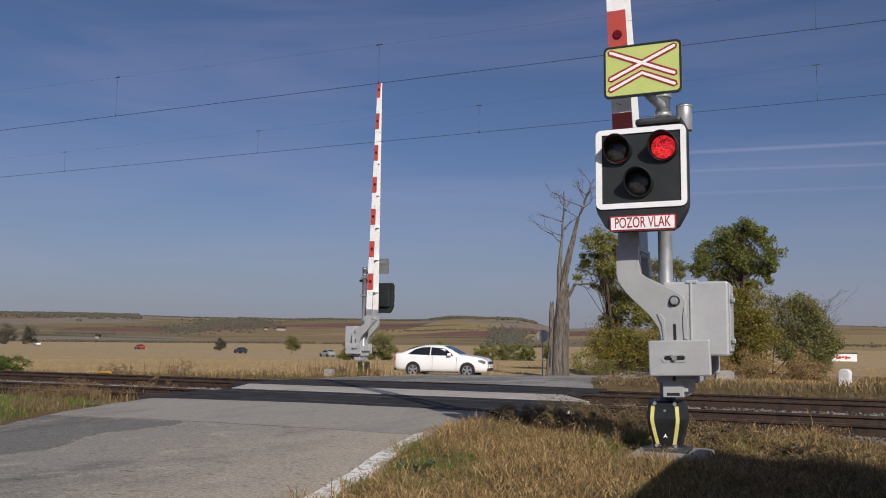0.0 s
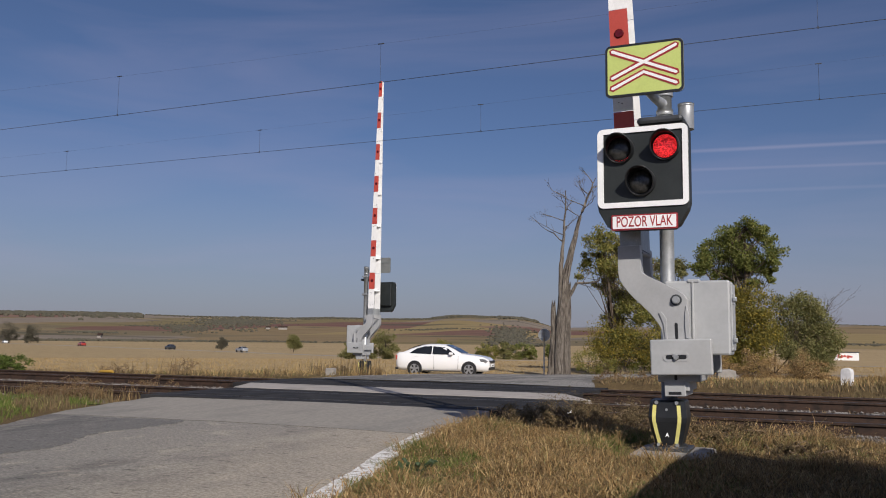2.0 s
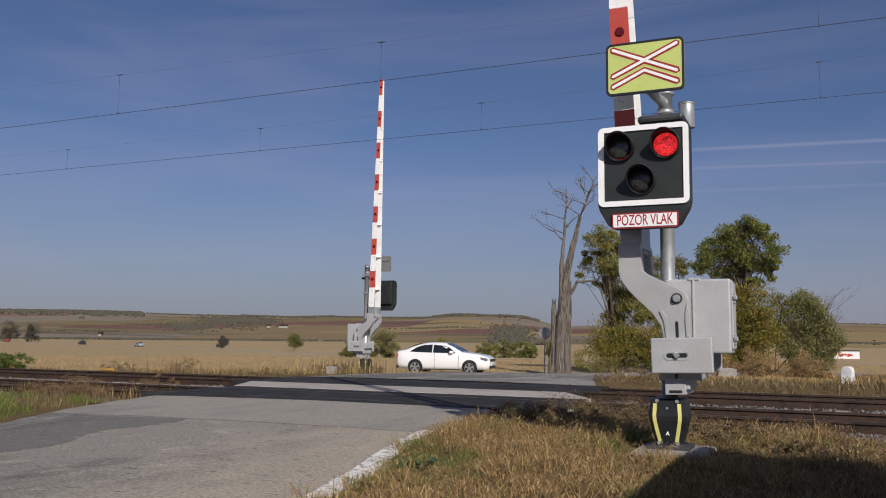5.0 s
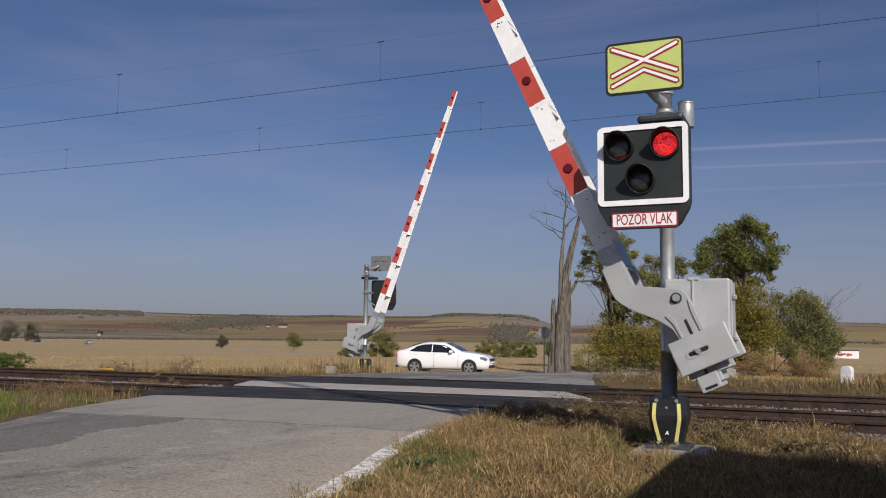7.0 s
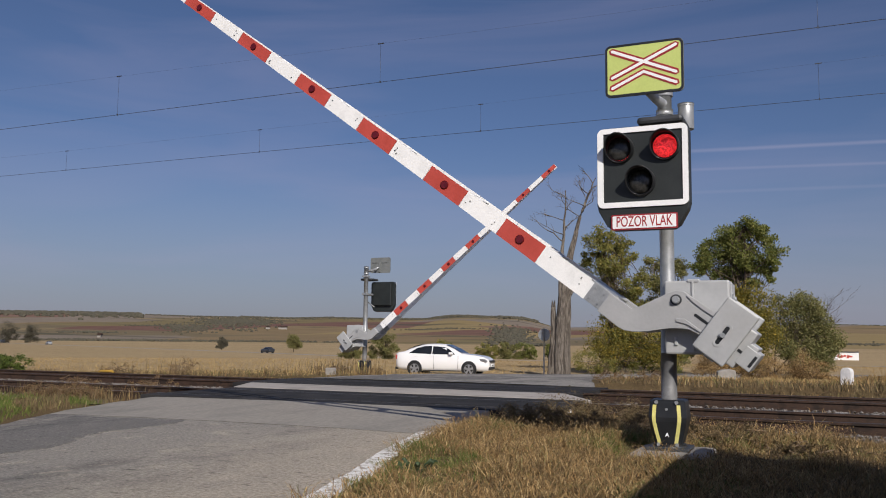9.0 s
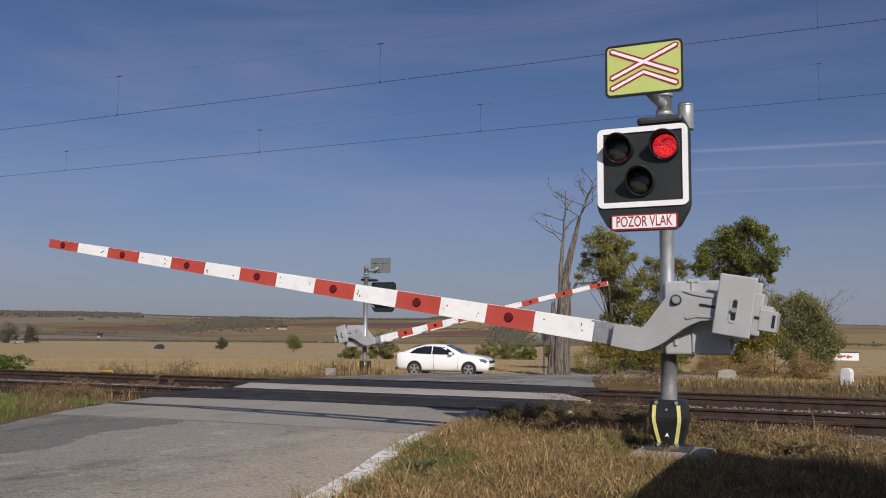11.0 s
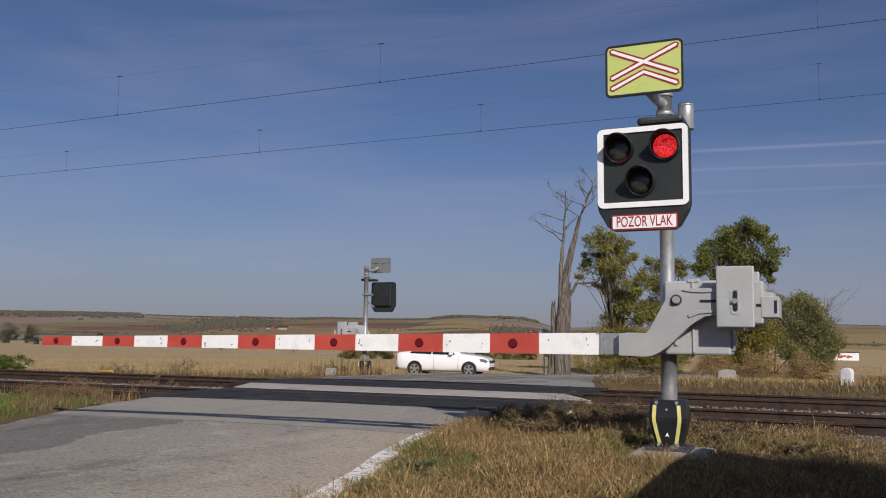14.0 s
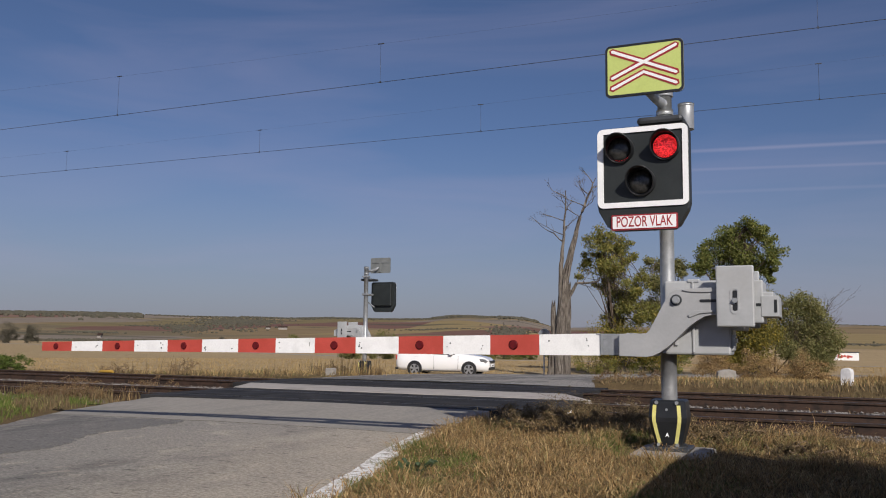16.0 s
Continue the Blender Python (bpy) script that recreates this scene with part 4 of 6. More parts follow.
            for s in (-1, 1):
                for _ in range(4):
                    bm = bmesh.new()
                    x = (xa + xb) / 2 + rng.choice((-0.19, 0.17)) + rng.uniform(-0.02, 0.02)
                    (t, b), y = boom_z(x), s * boom_y(x, s, straight)
                    z = b + (t - b) * rng.uniform(0.15, 0.85)
                    tube(bm, [(x, s * (y - 0.002), z), (x, s * (y + 0.004), z)], rng.uniform(0.005, 0.009), 6)
                    part("rivet", bm, DARKSTEEL, arm)
    return post, arm, lamps


near_post, near_arm, near_lamps = build_post(pose(-1.31, 8.1, 0), "near barrier post with red flashing signal and counterweighted striped boom", "barriers at the crossing")
far_post, far_arm, far_lamps = build_post(pose(-12.88, 23.3, -0.14, 0, 0, 180), "far barrier post seen from behind beside the field", "barriers at the crossing", -0.25, 1)


# ---- overhead line ----
def overhead(y, low, droppers, sag):
    """Contact wire, messenger wire and droppers over one track."""
    line = thing("overhead_line", pose(0, y, 0), "thin dark overhead contact line with droppers", "overhead line", "overhead lines")
    bm = bmesh.new()
    tube(bm, [(x, 0.0, low) for x in range(-140, 90, 10)], 0.0048, 6)
    part("contact_wire", bm, WIRE, line)
    bm = bmesh.new()
    tube(bm, [(-140 + 2.0 * k, 0, sag(-140 + 2.0 * k)) for k in range(114)], 0.001, 6)
    part("messenger_wire", bm, WIRE, line)
    for x in droppers:
        bm = bmesh.new()
        tube(bm, [(x, 0, low), (x, 0, sag(x))], 0.0028, 5)
        box(bm, x - 0.009, -0.009, low - 0.012, x + 0.009, 0.009, low + 0.025)
        box(bm, x - 0.06, -0.008, sag(x) - 0.008, x + 0.06, 0.008, sag(x) + 0.008)
        part("dropper", bm, WIRE, line)


overhead(13.12, 5.52, [-37.5, -31.4, -25.3, -19.2, -13.15, -7.05, 0.06, 6.2], lambda x: 6.14 + 0.0062 * min(abs(x + 0.2) , 30) ** 1.35 * (1 if x < 0 else 0.8))
overhead(17.24, 5.55, [-38, -31.9, -25.5, -19.05, -12.6, -6.75, 0.06, 6.3], lambda x: 6.09 + 0.00042 * (x + 19) ** 2 if x > -60 else 6.8)


# ---- trees and bushes ----
def limb(bm, a, b, r0, r1, bend, rng, steps=5, sides=7):
    a, b = Vector(a), Vector(b)
    pts, rad = [], []
    off = Vector((rng.uniform(-1, 1), rng.uniform(-1, 1), rng.uniform(-0.4, 0.4))) * bend
    for i in range(steps + 1):
        t = i / steps
        j = Vector((rng.uniform(-1, 1), rng.uniform(-1, 1), rng.uniform(-1, 1))) * bend * 0.25 * (1 if 0 < i < steps else 0)
        pts.append(a.lerp(b, t) + off * math.sin(math.pi * t) + j)
        rad.append(r0 + (r1 - r0) * t)
    tube(bm, pts, rad, sides)
    return pts


def leaf_cloud(clumps, per, size, rng, flat=0.7):
    """Loose leaves round the middles of clumps (x, y, z, radius)."""
    vs, fs = [], []
    for cx, cy, cz, cr in clumps:
        for _ in range(per):
            d = Vector((rng.gauss(0, 1), rng.gauss(0, 1), rng.gauss(0, flat)))
            if d.length > 2.1:
                continue
            p = Vector((cx, cy, cz)) + d * cr * 0.6
            u = Vector((rng.uniform(-1, 1), rng.uniform(-1, 1), rng.uniform(-1, 1))).normalized()
            w = u.cross(Vector((rng.uniform(-1, 1), rng.uniform(-1, 1), rng.uniform(-1, 1)))).normalized()
            s = size * rng.uniform(0.6, 1.35)
            o = len(vs)
            vs += [tuple(p - u * s), tuple(p + w * s * 0.45), tuple(p + u * s), tuple(p - w * s * 0.45)]
            fs.append((o, o + 1, o + 2, o + 3))
    return vs, fs


LEAF_OLIVE = islands("olive_leaves", [(0.132, 0.150, 0.042), (0.216, 0.216, 0.060), (0.300, 0.282, 0.084), (0.156, 0.180, 0.048), (0.408, 0.324, 0.090), (0.240, 0.240, 0.072)], 0.7, 0.4)
LEAF_GREEN = islands("green_leaves", [(0.103, 0.132, 0.037), (0.167, 0.196, 0.052), (0.230, 0.247, 0.069), (0.127, 0.161, 0.044), (0.287, 0.276, 0.081), (0.196, 0.207, 0.057)], 0.7, 0.4)
LEAF_YELLOW = islands("yellowing_leaves", [(0.13, 0.14, 0.04), (0.36, 0.27, 0.05), (0.20, 0.19, 0.05), (0.46, 0.34, 0.055), (0.16, 0.165, 0.045), (0.15, 0.15, 0.045), (0.26, 0.22, 0.05)], 0.7, 0.4)
LEAF_BROWN = islands("brown_green_leaves", [(0.138, 0.144, 0.057), (0.207, 0.207, 0.075), (0.172, 0.184, 0.069), (0.299, 0.259, 0.103), (0.230, 0.230, 0.092)], 0.75, 0.35)
LEAF_FRESH = islands("fresh_green_leaves", [(0.07, 0.11, 0.025), (0.12, 0.165, 0.035), (0.17, 0.20, 0.045)], 0.7, 0.3)
LEAF_FAR = islands("far_foliage", [(0.068, 0.066, 0.05), (0.088, 0.082, 0.06), (0.105, 0.094, 0.068), (0.08, 0.08, 0.055)], 0.9)


def leafy(name, base, crowns, leaves, label, category, count=42, per=120, size=0.11, trunks=1, seed=1, trunk_r=0.13, bark=None, group="", puff=0.48):
    """A tree or bush: tapered stems, limbs to the clumps and loose leaves. crowns: (x, y, z, rx, rz) about the base."""
    rng = random.Random(seed)
    root = thing(name, pose(*base), label, category, group)
    clumps = []
    for cx, cy, cz, rx, rz in crowns:
        n = max(3, round(count * rx * rz / sum(c[3] * c[4] for c in crowns)))
        for _ in range(n):
            while True:
                d = Vector((rng.uniform(-1, 1), rng.uniform(-1, 1), rng.uniform(-1, 1)))
                if 0.25 < d.length < 1:
                    break
            clumps.append((cx + d.x * rx, cy + d.y * rx * 0.9, cz + d.z * rz, rng.uniform(0.6, 1.15) * min(rx, rz) * puff))
    bm = bmesh.new()
    top = max(c[2] for c in crowns)
    for k in range(trunks):
        a = (rng.uniform(-0.5, 0.5) * (trunks > 1), rng.uniform(-0.4, 0.4) * (trunks > 1), -0.3)
        c = crowns[k % len(crowns)]
        pts = limb(bm, a, (c[0] * 0.8, c[1] * 0.8, c[2] + 0.15 * c[4]), trunk_r, trunk_r * 0.35, 0.18 * top * 0.25, rng, 6, 8)
        for cl in clumps[k::trunks]:
            if rng.random() < 0.75:
                limb(bm, pts[rng.randrange(2, len(pts))], cl[:3], trunk_r * 0.3, 0.008, 0.22, rng, 4, 5)
    part("trunk", bm, bark or DARKBARK, root)
    vs, fs = leaf_cloud(clumps, per, size, rng)
    mesh_from("crown", vs, fs, leaves, root)
    return root


leafy("tree", (-10.3, 46.2, -0.62), [(-0.8, -0.5, 7.0, 0.83, 0.72), (0.1, 0.5, 6.9, 0.70, 0.61), (-1.3, 0.4, 6.0, 0.64, 0.56), (-0.1, -0.3, 5.6, 0.89, 0.78), (0.7, -0.0, 6.2, 0.51, 0.45), (-1.7, -0.1, 5.0, 0.38, 0.33), (-0.7, 0.2, 4.6, 0.51, 0.45), (0.4, 0.4, 4.1, 0.83, 0.72), (1.3, -0.6, 4.7, 0.70, 0.61), (1.0, -0.7, 3.1, 0.83, 0.72), (-0.2, 0.5, 2.9, 0.64, 0.56), (1.9, -0.1, 2.9, 0.64, 0.56), (-0.4, 0.4, 1.6, 0.70, 0.61), (0.7, -0.7, 1.7, 0.70, 0.61), (1.7, -0.1, 1.3, 0.70, 0.61)], LEAF_OLIVE, "olive-green deciduous tree with thin crown beside the road", "tree", 170, 190, 0.066, 3, 3, 0.08, group="trees by the crossing", puff=0.6)
leafy("tree", (-8.0, 49.5, -0.62), [(-1.0, 0.6, 6.0, 0.54, 0.47), (0.2, 0.6, 5.9, 0.60, 0.53), (0.8, -0.6, 5.2, 0.38, 0.33), (-0.5, -0.6, 4.9, 0.70, 0.61), (0.4, 0.5, 3.9, 0.64, 0.56), (-1.0, 0.3, 3.6, 0.70, 0.61), (-0.1, 0.2, 2.3, 0.80, 0.70), (-0.7, -0.3, 1.1, 0.70, 0.61), (0.6, 0.1, 1.1, 0.64, 0.56)], LEAF_BROWN, "thin grey-green tree in the roadside clump", "tree", 110, 170, 0.062, 3, 5, 0.06, group="trees by the crossing", puff=0.62)
leafy("tree", (-4.5, 49.8, -0.62), [(0.9, -0.4, 7.9, 0.57, 0.50), (0.0, 0.1, 7.5, 0.83, 0.72), (1.7, -0.2, 7.4, 0.64, 0.56), (-1.2, 0.1, 6.5, 0.83, 0.72), (0.3, 0.2, 6.4, 1.02, 0.89), (2.0, -0.6, 6.3, 0.64, 0.56), (-1.7, -0.7, 5.7, 0.51, 0.45), (-0.3, 0.5, 5.4, 0.83, 0.72), (1.2, -0.3, 5.2, 0.70, 0.61), (2.2, -0.4, 5.3, 0.41, 0.36)], LEAF_GREEN, "tall dark green tree with a broad uneven crown", "tree", 120, 250, 0.07, 2, 8, 0.13, group="trees by the crossing", puff=0.62)
leafy("bush", (-4.5, 48.6, -0.62), [(0.1, -0.4, 4.1, 0.89, 0.78), (1.3, -0.6, 3.5, 1.08, 0.95), (-0.1, -0.1, 2.5, 1.02, 0.89), (1.1, -0.5, 2.0, 1.15, 1.00), (-0.4, -0.6, 1.1, 0.76, 0.67), (0.8, -0.1, 0.8, 0.89, 0.78)], LEAF_YELLOW, "tall bush with yellow autumn leaves below the tree", "bush", 110, 220, 0.066, 3, 12, 0.05, group="trees by the crossing", puff=0.65)
leafy("bush", (-2.3, 50.2, -0.62), [(0.3, 0.2, 3.6, 0.76, 0.67), (1.3, 0.3, 3.4, 0.95, 0.84), (2.2, 0.4, 2.8, 0.70, 0.61), (0.8, 0.6, 2.0, 1.27, 1.12), (2.1, 0.3, 1.6, 1.08, 0.95), (2.8, 0.6, 1.3, 0.54, 0.47), (0.8, -0.7, 0.7, 0.76, 0.67), (2.0, -0.0, 0.7, 0.76, 0.67)], LEAF_BROWN, "dense brown-green thicket at the field's edge", "bush", 130, 220, 0.062, 4, 21, 0.04, group="trees by the crossing", puff=0.65)
leafy("bush", (-10.6, 41.6, -0.6), [(0, 0, 0.55, 0.9, 0.55), (0.7, 0.4, 0.4, 0.8, 0.4)], LEAF_OLIVE, "low green bush at the foot of the dead tree", "bush", 30, 200, 0.03, 2, 31, 0.02)
leafy("bush", (-10.2, 45.4, -0.62), [(0, 0, 1.7, 1.2, 1.1), (1.3, 0.2, 1.2, 1.2, 1.0), (2.5, 0.4, 1.7, 1.2, 1.3), (-0.7, 0, 0.8, 0.8, 0.7)], LEAF_YELLOW, "loose yellow-green bush at the foot of the roadside trees", "bush", 90, 170, 0.058, 4, 34, 0.03, group="trees by the crossing", puff=0.6)
leafy("bush", (-8.6, 46.0, -0.6), [(0, 0, 0.8, 1.2, 0.8), (1.4, 0.4, 0.6, 1.0, 0.6), (-1.2, 0, 0.6, 0.8, 0.6)], LEAF_GREEN, "low dark undergrowth below the roadside trees", "bush", 44, 220, 0.04, 2, 33, 0.02)
leafy("bush", (-23.0, 19.2, -0.15), [(0, 0, 0.3, 0.62, 0.28), (-0.8, 0, 0.25, 0.5, 0.22)], LEAF_FRESH, "round low green bush beside the track", "bush", 40, 200, 0.028, 2, 35, 0.012)


def twigs(bm, a, way, length, r, depth, rng):
    """A bare limb that forks down to twigs."""
    b = Vector(a) + way * length
    pts = limb(bm, a, b, r, r * 0.55, length * 0.09, rng, 4, 6 if r > 0.03 else 4)
    if depth == 0:
        return
    for k in range(rng.choice((2, 3, 3))):
        w = (way + Vector((rng.uniform(-1, 1), rng.uniform(-0.8, 0.8), rng.uniform(-0.5, 0.75))) * 0.85).normalized()
        twigs(bm, pts[rng.randrange(2, 5)], w, length * rng.uniform(0.45, 0.72), r * 0.5, depth - 1, rng)


def dead_tree():
    rng = random.Random(17)
    root = thing("dead_tree", pose(-11.35, 39.2, -0.6), "bare grey dead tree with two split trunks", "tree")
    bm = bmesh.new()
    def gnarled(pts, radii, sides=36, ragged=True):
        """A ridged, twisting stem through a few points; a broken top ends in splinters."""
        fine, rad, n = [], [], 7
        for i in range(len(pts) - 1):
            for k in range(n):
                t = k / n
                fine.append(Vector(pts[i]).lerp(Vector(pts[i + 1]), t) + Vector((0.03 * noise.noise(Vector((i + t, 1, 0)) * 2), 0.03 * noise.noise(Vector((i + t, 5, 0)) * 2), 0)))
                rad.append(radii[i] + (radii[i + 1] - radii[i]) * t)
        fine.append(Vector(pts[-1]))
        rad.append(radii[-1])
        rings = []
        for q, (p, r) in enumerate(zip(fine, rad)):
            ring = []
            for k in range(sides):
                a = 2 * math.pi * k / sides
                c = Vector((math.cos(a), math.sin(a), 0))
                w = 1 + 0.30 * noise.noise(Vector((c.x * 2.4, c.y * 2.4, p.z * 0.22 + pts[0][0] * 9))) - 0.38 * abs(noise.noise(Vector((c.x * 5.5, c.y * 5.5, p.z * 0.35))))
                up = rng.uniform(-0.05, 0.45) if ragged and q == len(fine) - 1 else 0
                ring.append(bm.verts.new(p + c * r * w * (0.75 if up else 1) + Vector((0, 0, up))))
            rings.append(ring)
        for a, b in zip(rings, rings[1:]):
            for k in range(sides):
                bm.faces.new((a[k], a[(k + 1) % sides], b[(k + 1) % sides], b[k])).smooth = True
        mid = bm.verts.new(fine[-1])
        for k in range(sides):
            bm.faces.new((rings[-1][k], rings[-1][(k + 1) % sides], mid))

    gnarled([(0.05, 0, -0.3), (0.05, 0, 0.3), (0.10, 0, 2.5), (0.33, 0, 4.6), (0.60, 0, 5.7), (0.86, 0, 6.7)], [0.38, 0.33, 0.27, 0.21, 0.16, 0.10], ragged=False)
    gnarled([(-0.36, -0.05, -0.3), (-0.32, -0.05, 0.4), (-0.25, -0.03, 1.7), (-0.27, 0, 3.1)], [0.25, 0.2, 0.15, 0.11])
    gnarled([(0.36, -0.05, -0.3), (0.36, -0.05, 1.2), (0.40, 0, 2.5), (0.50, 0, 4.0)], [0.22, 0.19, 0.16, 0.10])
    gnarled([(0.14, -0.1, 2.4), (0.13, -0.08, 3.8), (0.13, -0.05, 5.2), (0.2, 0, 6.1)], [0.14, 0.12, 0.1, 0.07], 10, False)
    part("trunk", bm, BARK, root, "grey weathered split trunk")
    bm = bmesh.new()
    pts = limb(bm, (0.18, 0, 5.9), (0.34, 0, 8.7), 0.075, 0.02, 0.10, rng, 8, 7)
    for i, (sx, sz, ln) in enumerate(((-1, 0.5, 0.9), (0.7, 0.6, 0.5), (-0.9, 0.35, 0.9), (0.4, 0.9, 0.5), (-0.6, 1.0, 0.6), (-0.9, 0.5, 0.7), (0.4, 1.0, 0.4))):
        twigs(bm, pts[2 + i % 6], Vector((sx, rng.uniform(-0.4, 0.4), sz)).normalized(), ln, 0.024, 3, rng)
    twigs(bm, pts[1], Vector((-1, 0, 0.75)).normalized(), 1.3, 0.03, 1, rng)
    pts = limb(bm, (0.82, 0, 6.6), (1.25, 0, 7.9), 0.10, 0.06, 0.08, rng, 5, 7)
    pts2 = limb(bm, (1.25, 0, 7.9), (1.8, 0, 9.2), 0.06, 0.018, 0.12, rng, 5, 6)
    for i, (sx, sz, ln) in enumerate(((-0.8, 0.6, 0.8), (0.8, 0.6, 0.7), (-0.9, 0.4, 0.9), (0.4, 0.9, 0.7), (-0.5, 1.0, 0.8), (-0.8, 0.8, 0.7), (0.9, 0.4, 0.6), (-0.6, 0.9, 0.6))):
        twigs(bm, (pts + pts2)[3 + i], Vector((sx, rng.uniform(-0.4, 0.4), sz)).normalized(), ln, 0.024, 3, rng)
    # the living side limb that arches over to the trees
    side = limb(bm, (0.45, 0, 3.6), (0.85, 0, 4.3), 0.10, 0.07, 0.03, rng, 4, 7) + limb(bm, (0.85, 0, 4.3), (1.9, 0, 4.35), 0.07, 0.025, 0.12, rng, 5, 6)
    for i, (sx, sz) in enumerate(((0.7, 0.7), (0.9, -0.3), (0.6, 0.9), (0.9, 0.2), (0.5, -0.7), (0.9, 0.6))):
        twigs(bm, side[4 + i], Vector((sx, rng.uniform(-0.4, 0.4), sz)).normalized(), 0.6, 0.02, 1, rng)
    part("bare_limb", bm, BARK, root)


dead_tree()
# bare twigs that top the thicket
rng = random.Random(5)
bm = bmesh.new()
for k in range(9):
    twigs(bm, (rng.uniform(-0.6, 1.6), rng.uniform(-0.5, 0.5), rng.uniform(1.8, 3.0)), Vector((rng.uniform(-0.1, 0.9), 0, 1)).normalized(), rng.uniform(0.9, 1.5), 0.022, 3, rng)
shrub = thing("bare_shrub", pose(-1.3, 52.4, -0.6), "bare twiggy shrub above the thicket", "bush")
tube(bm, [(0.3, 0, -0.2), (0.5, 0, 2.6)], [0.07, 0.03], 6)
part("twig", bm, DARKBARK, shrub)

# trees and hedges out in the fields
for k, (x, y, h, w, leaves) in enumerate(((-70, 134, 5.2, 2.9, LEAF_BROWN), (-75, 131, 3.6, 2.0, LEAF_BROWN), (-65, 147, 3.8, 2.6, LEAF_OLIVE), (-61, 160, 3.4, 2.8, LEAF_OLIVE), (-57, 161, 3.8, 2.2, LEAF_BROWN), (-54, 163, 3.6, 2.6, LEAF_GREEN), (-49, 166, 3.8, 2.0, LEAF_GREEN),
                                           (-164, 209, 4.6, 1.6, LEAF_FAR), (-130, 196, 5.6, 2.0, LEAF_BROWN), (-364, 301, 11, 4.5, LEAF_FAR), (-355, 306, 10, 4.0, LEAF_FAR), (14, 105, 2.6, 3.6, LEAF_BROWN))):
    leafy("field_tree" if h > 4.2 else "field_bush", (x, y, height(x, y) - 0.1), [(0, 0, h * 0.56, w * 0.8, h * 0.36), (w * 0.4, 0, h * (0.42 if h > 4.2 and w < 2.5 else 0.28), w * 0.7, h * 0.28), (-w * 0.45, 0, h * (0.4 if h > 4.2 and w < 2.5 else 0.26), w * 0.7, h * 0.28)], leaves,
          "autumn tree standing alone in the stubble field" if h > 4.2 else "rounded autumn bush in the field", "tree" if h > 4.2 else "bush", 40, 260, 0.06 + h * 0.012, 1, 40 + k, 0.05 + 0.012 * h, group="trees in the fields")


def far_woods():
    """Woods and hedges on the hills: many uneven clumps."""
    rng = random.Random(9)
    vs, fs = [], []
    ico = bmesh.new()
    bmesh.ops.create_icosphere(ico, subdivisions=1, radius=1)
    iv, iface = [v.co.copy() for v in ico.verts], [[v.index for v in f.verts] for f in ico.faces]
    ico.free()

    def clump(b, r, s, lift=0.3):
        x, y = -r * math.sin(radians(b)), r * math.cos(radians(b))
        z = height(x, y)
        o = len(vs)
        k = s * rng.uniform(0.6, 1.3)
        for v in iv:
            j = rng.uniform(0.7, 1.3)
            vs.append((x + v.x * k * 1.2 * j, y + v.y * k * 1.2 * j, z + k * lift + v.z * k * 0.8 * j))
        for f in iface:
            fs.append(tuple(o + i for i in f))

    # on the skyline
    for b0, b1, n, s, deep in ((43.0, 51.5, 700, 8, 120), (37.5, 42.8, 130, 4, 40), (31, 37, 340, 6, 60), (24, 31, 380, 5, 60), (20.2, 24.5, 260, 7, 60), (17.6, 20.2, 300, 9, 90), (15.5, 17.6, 50, 4, 40), (-4, 1, 40, 4, 40)):
        for _ in range(round(n * 2.8)):
            clump(rng.uniform(b0, b1), 2260 - abs(rng.gauss(0, deep)), s * 0.46)
    # wooded folds and hedges lower down
    for b, r, spread_b, spread_r, n, s in ((37.2, 1780, 2.3, 190, 460, 4.2), (40.3, 1350, 1.5, 90, 150, 3), (19.3, 1100, 1.3, 200, 260, 3.6), (18.3, 640, 1.2, 40, 50, 3), (36, 720, 6, 8, 100, 2.2), (45, 690, 4.5, 8, 200, 2.6), (46, 1050, 2.0, 8, 40, 3), (42, 1400, 2, 8, 40, 3), (39, 1700, 2.5, 10, 30, 3), (24, 1300, 3, 10, 40, 3), (-2, 900, 3, 20, 40, 2.5), (5, 900, 6, 30, 80, 2.5)):
        for _ in range(round(n * 3.4)):
            clump(b + rng.gauss(0, spread_b * 0.5), r + rng.gauss(0, spread_r), s * 0.48)
    tagged(mesh_from("far_woods", vs, fs, LEAF_FAR), "dark autumn woods and hedges on the hills", "woods", kind="stuff")


far_woods()

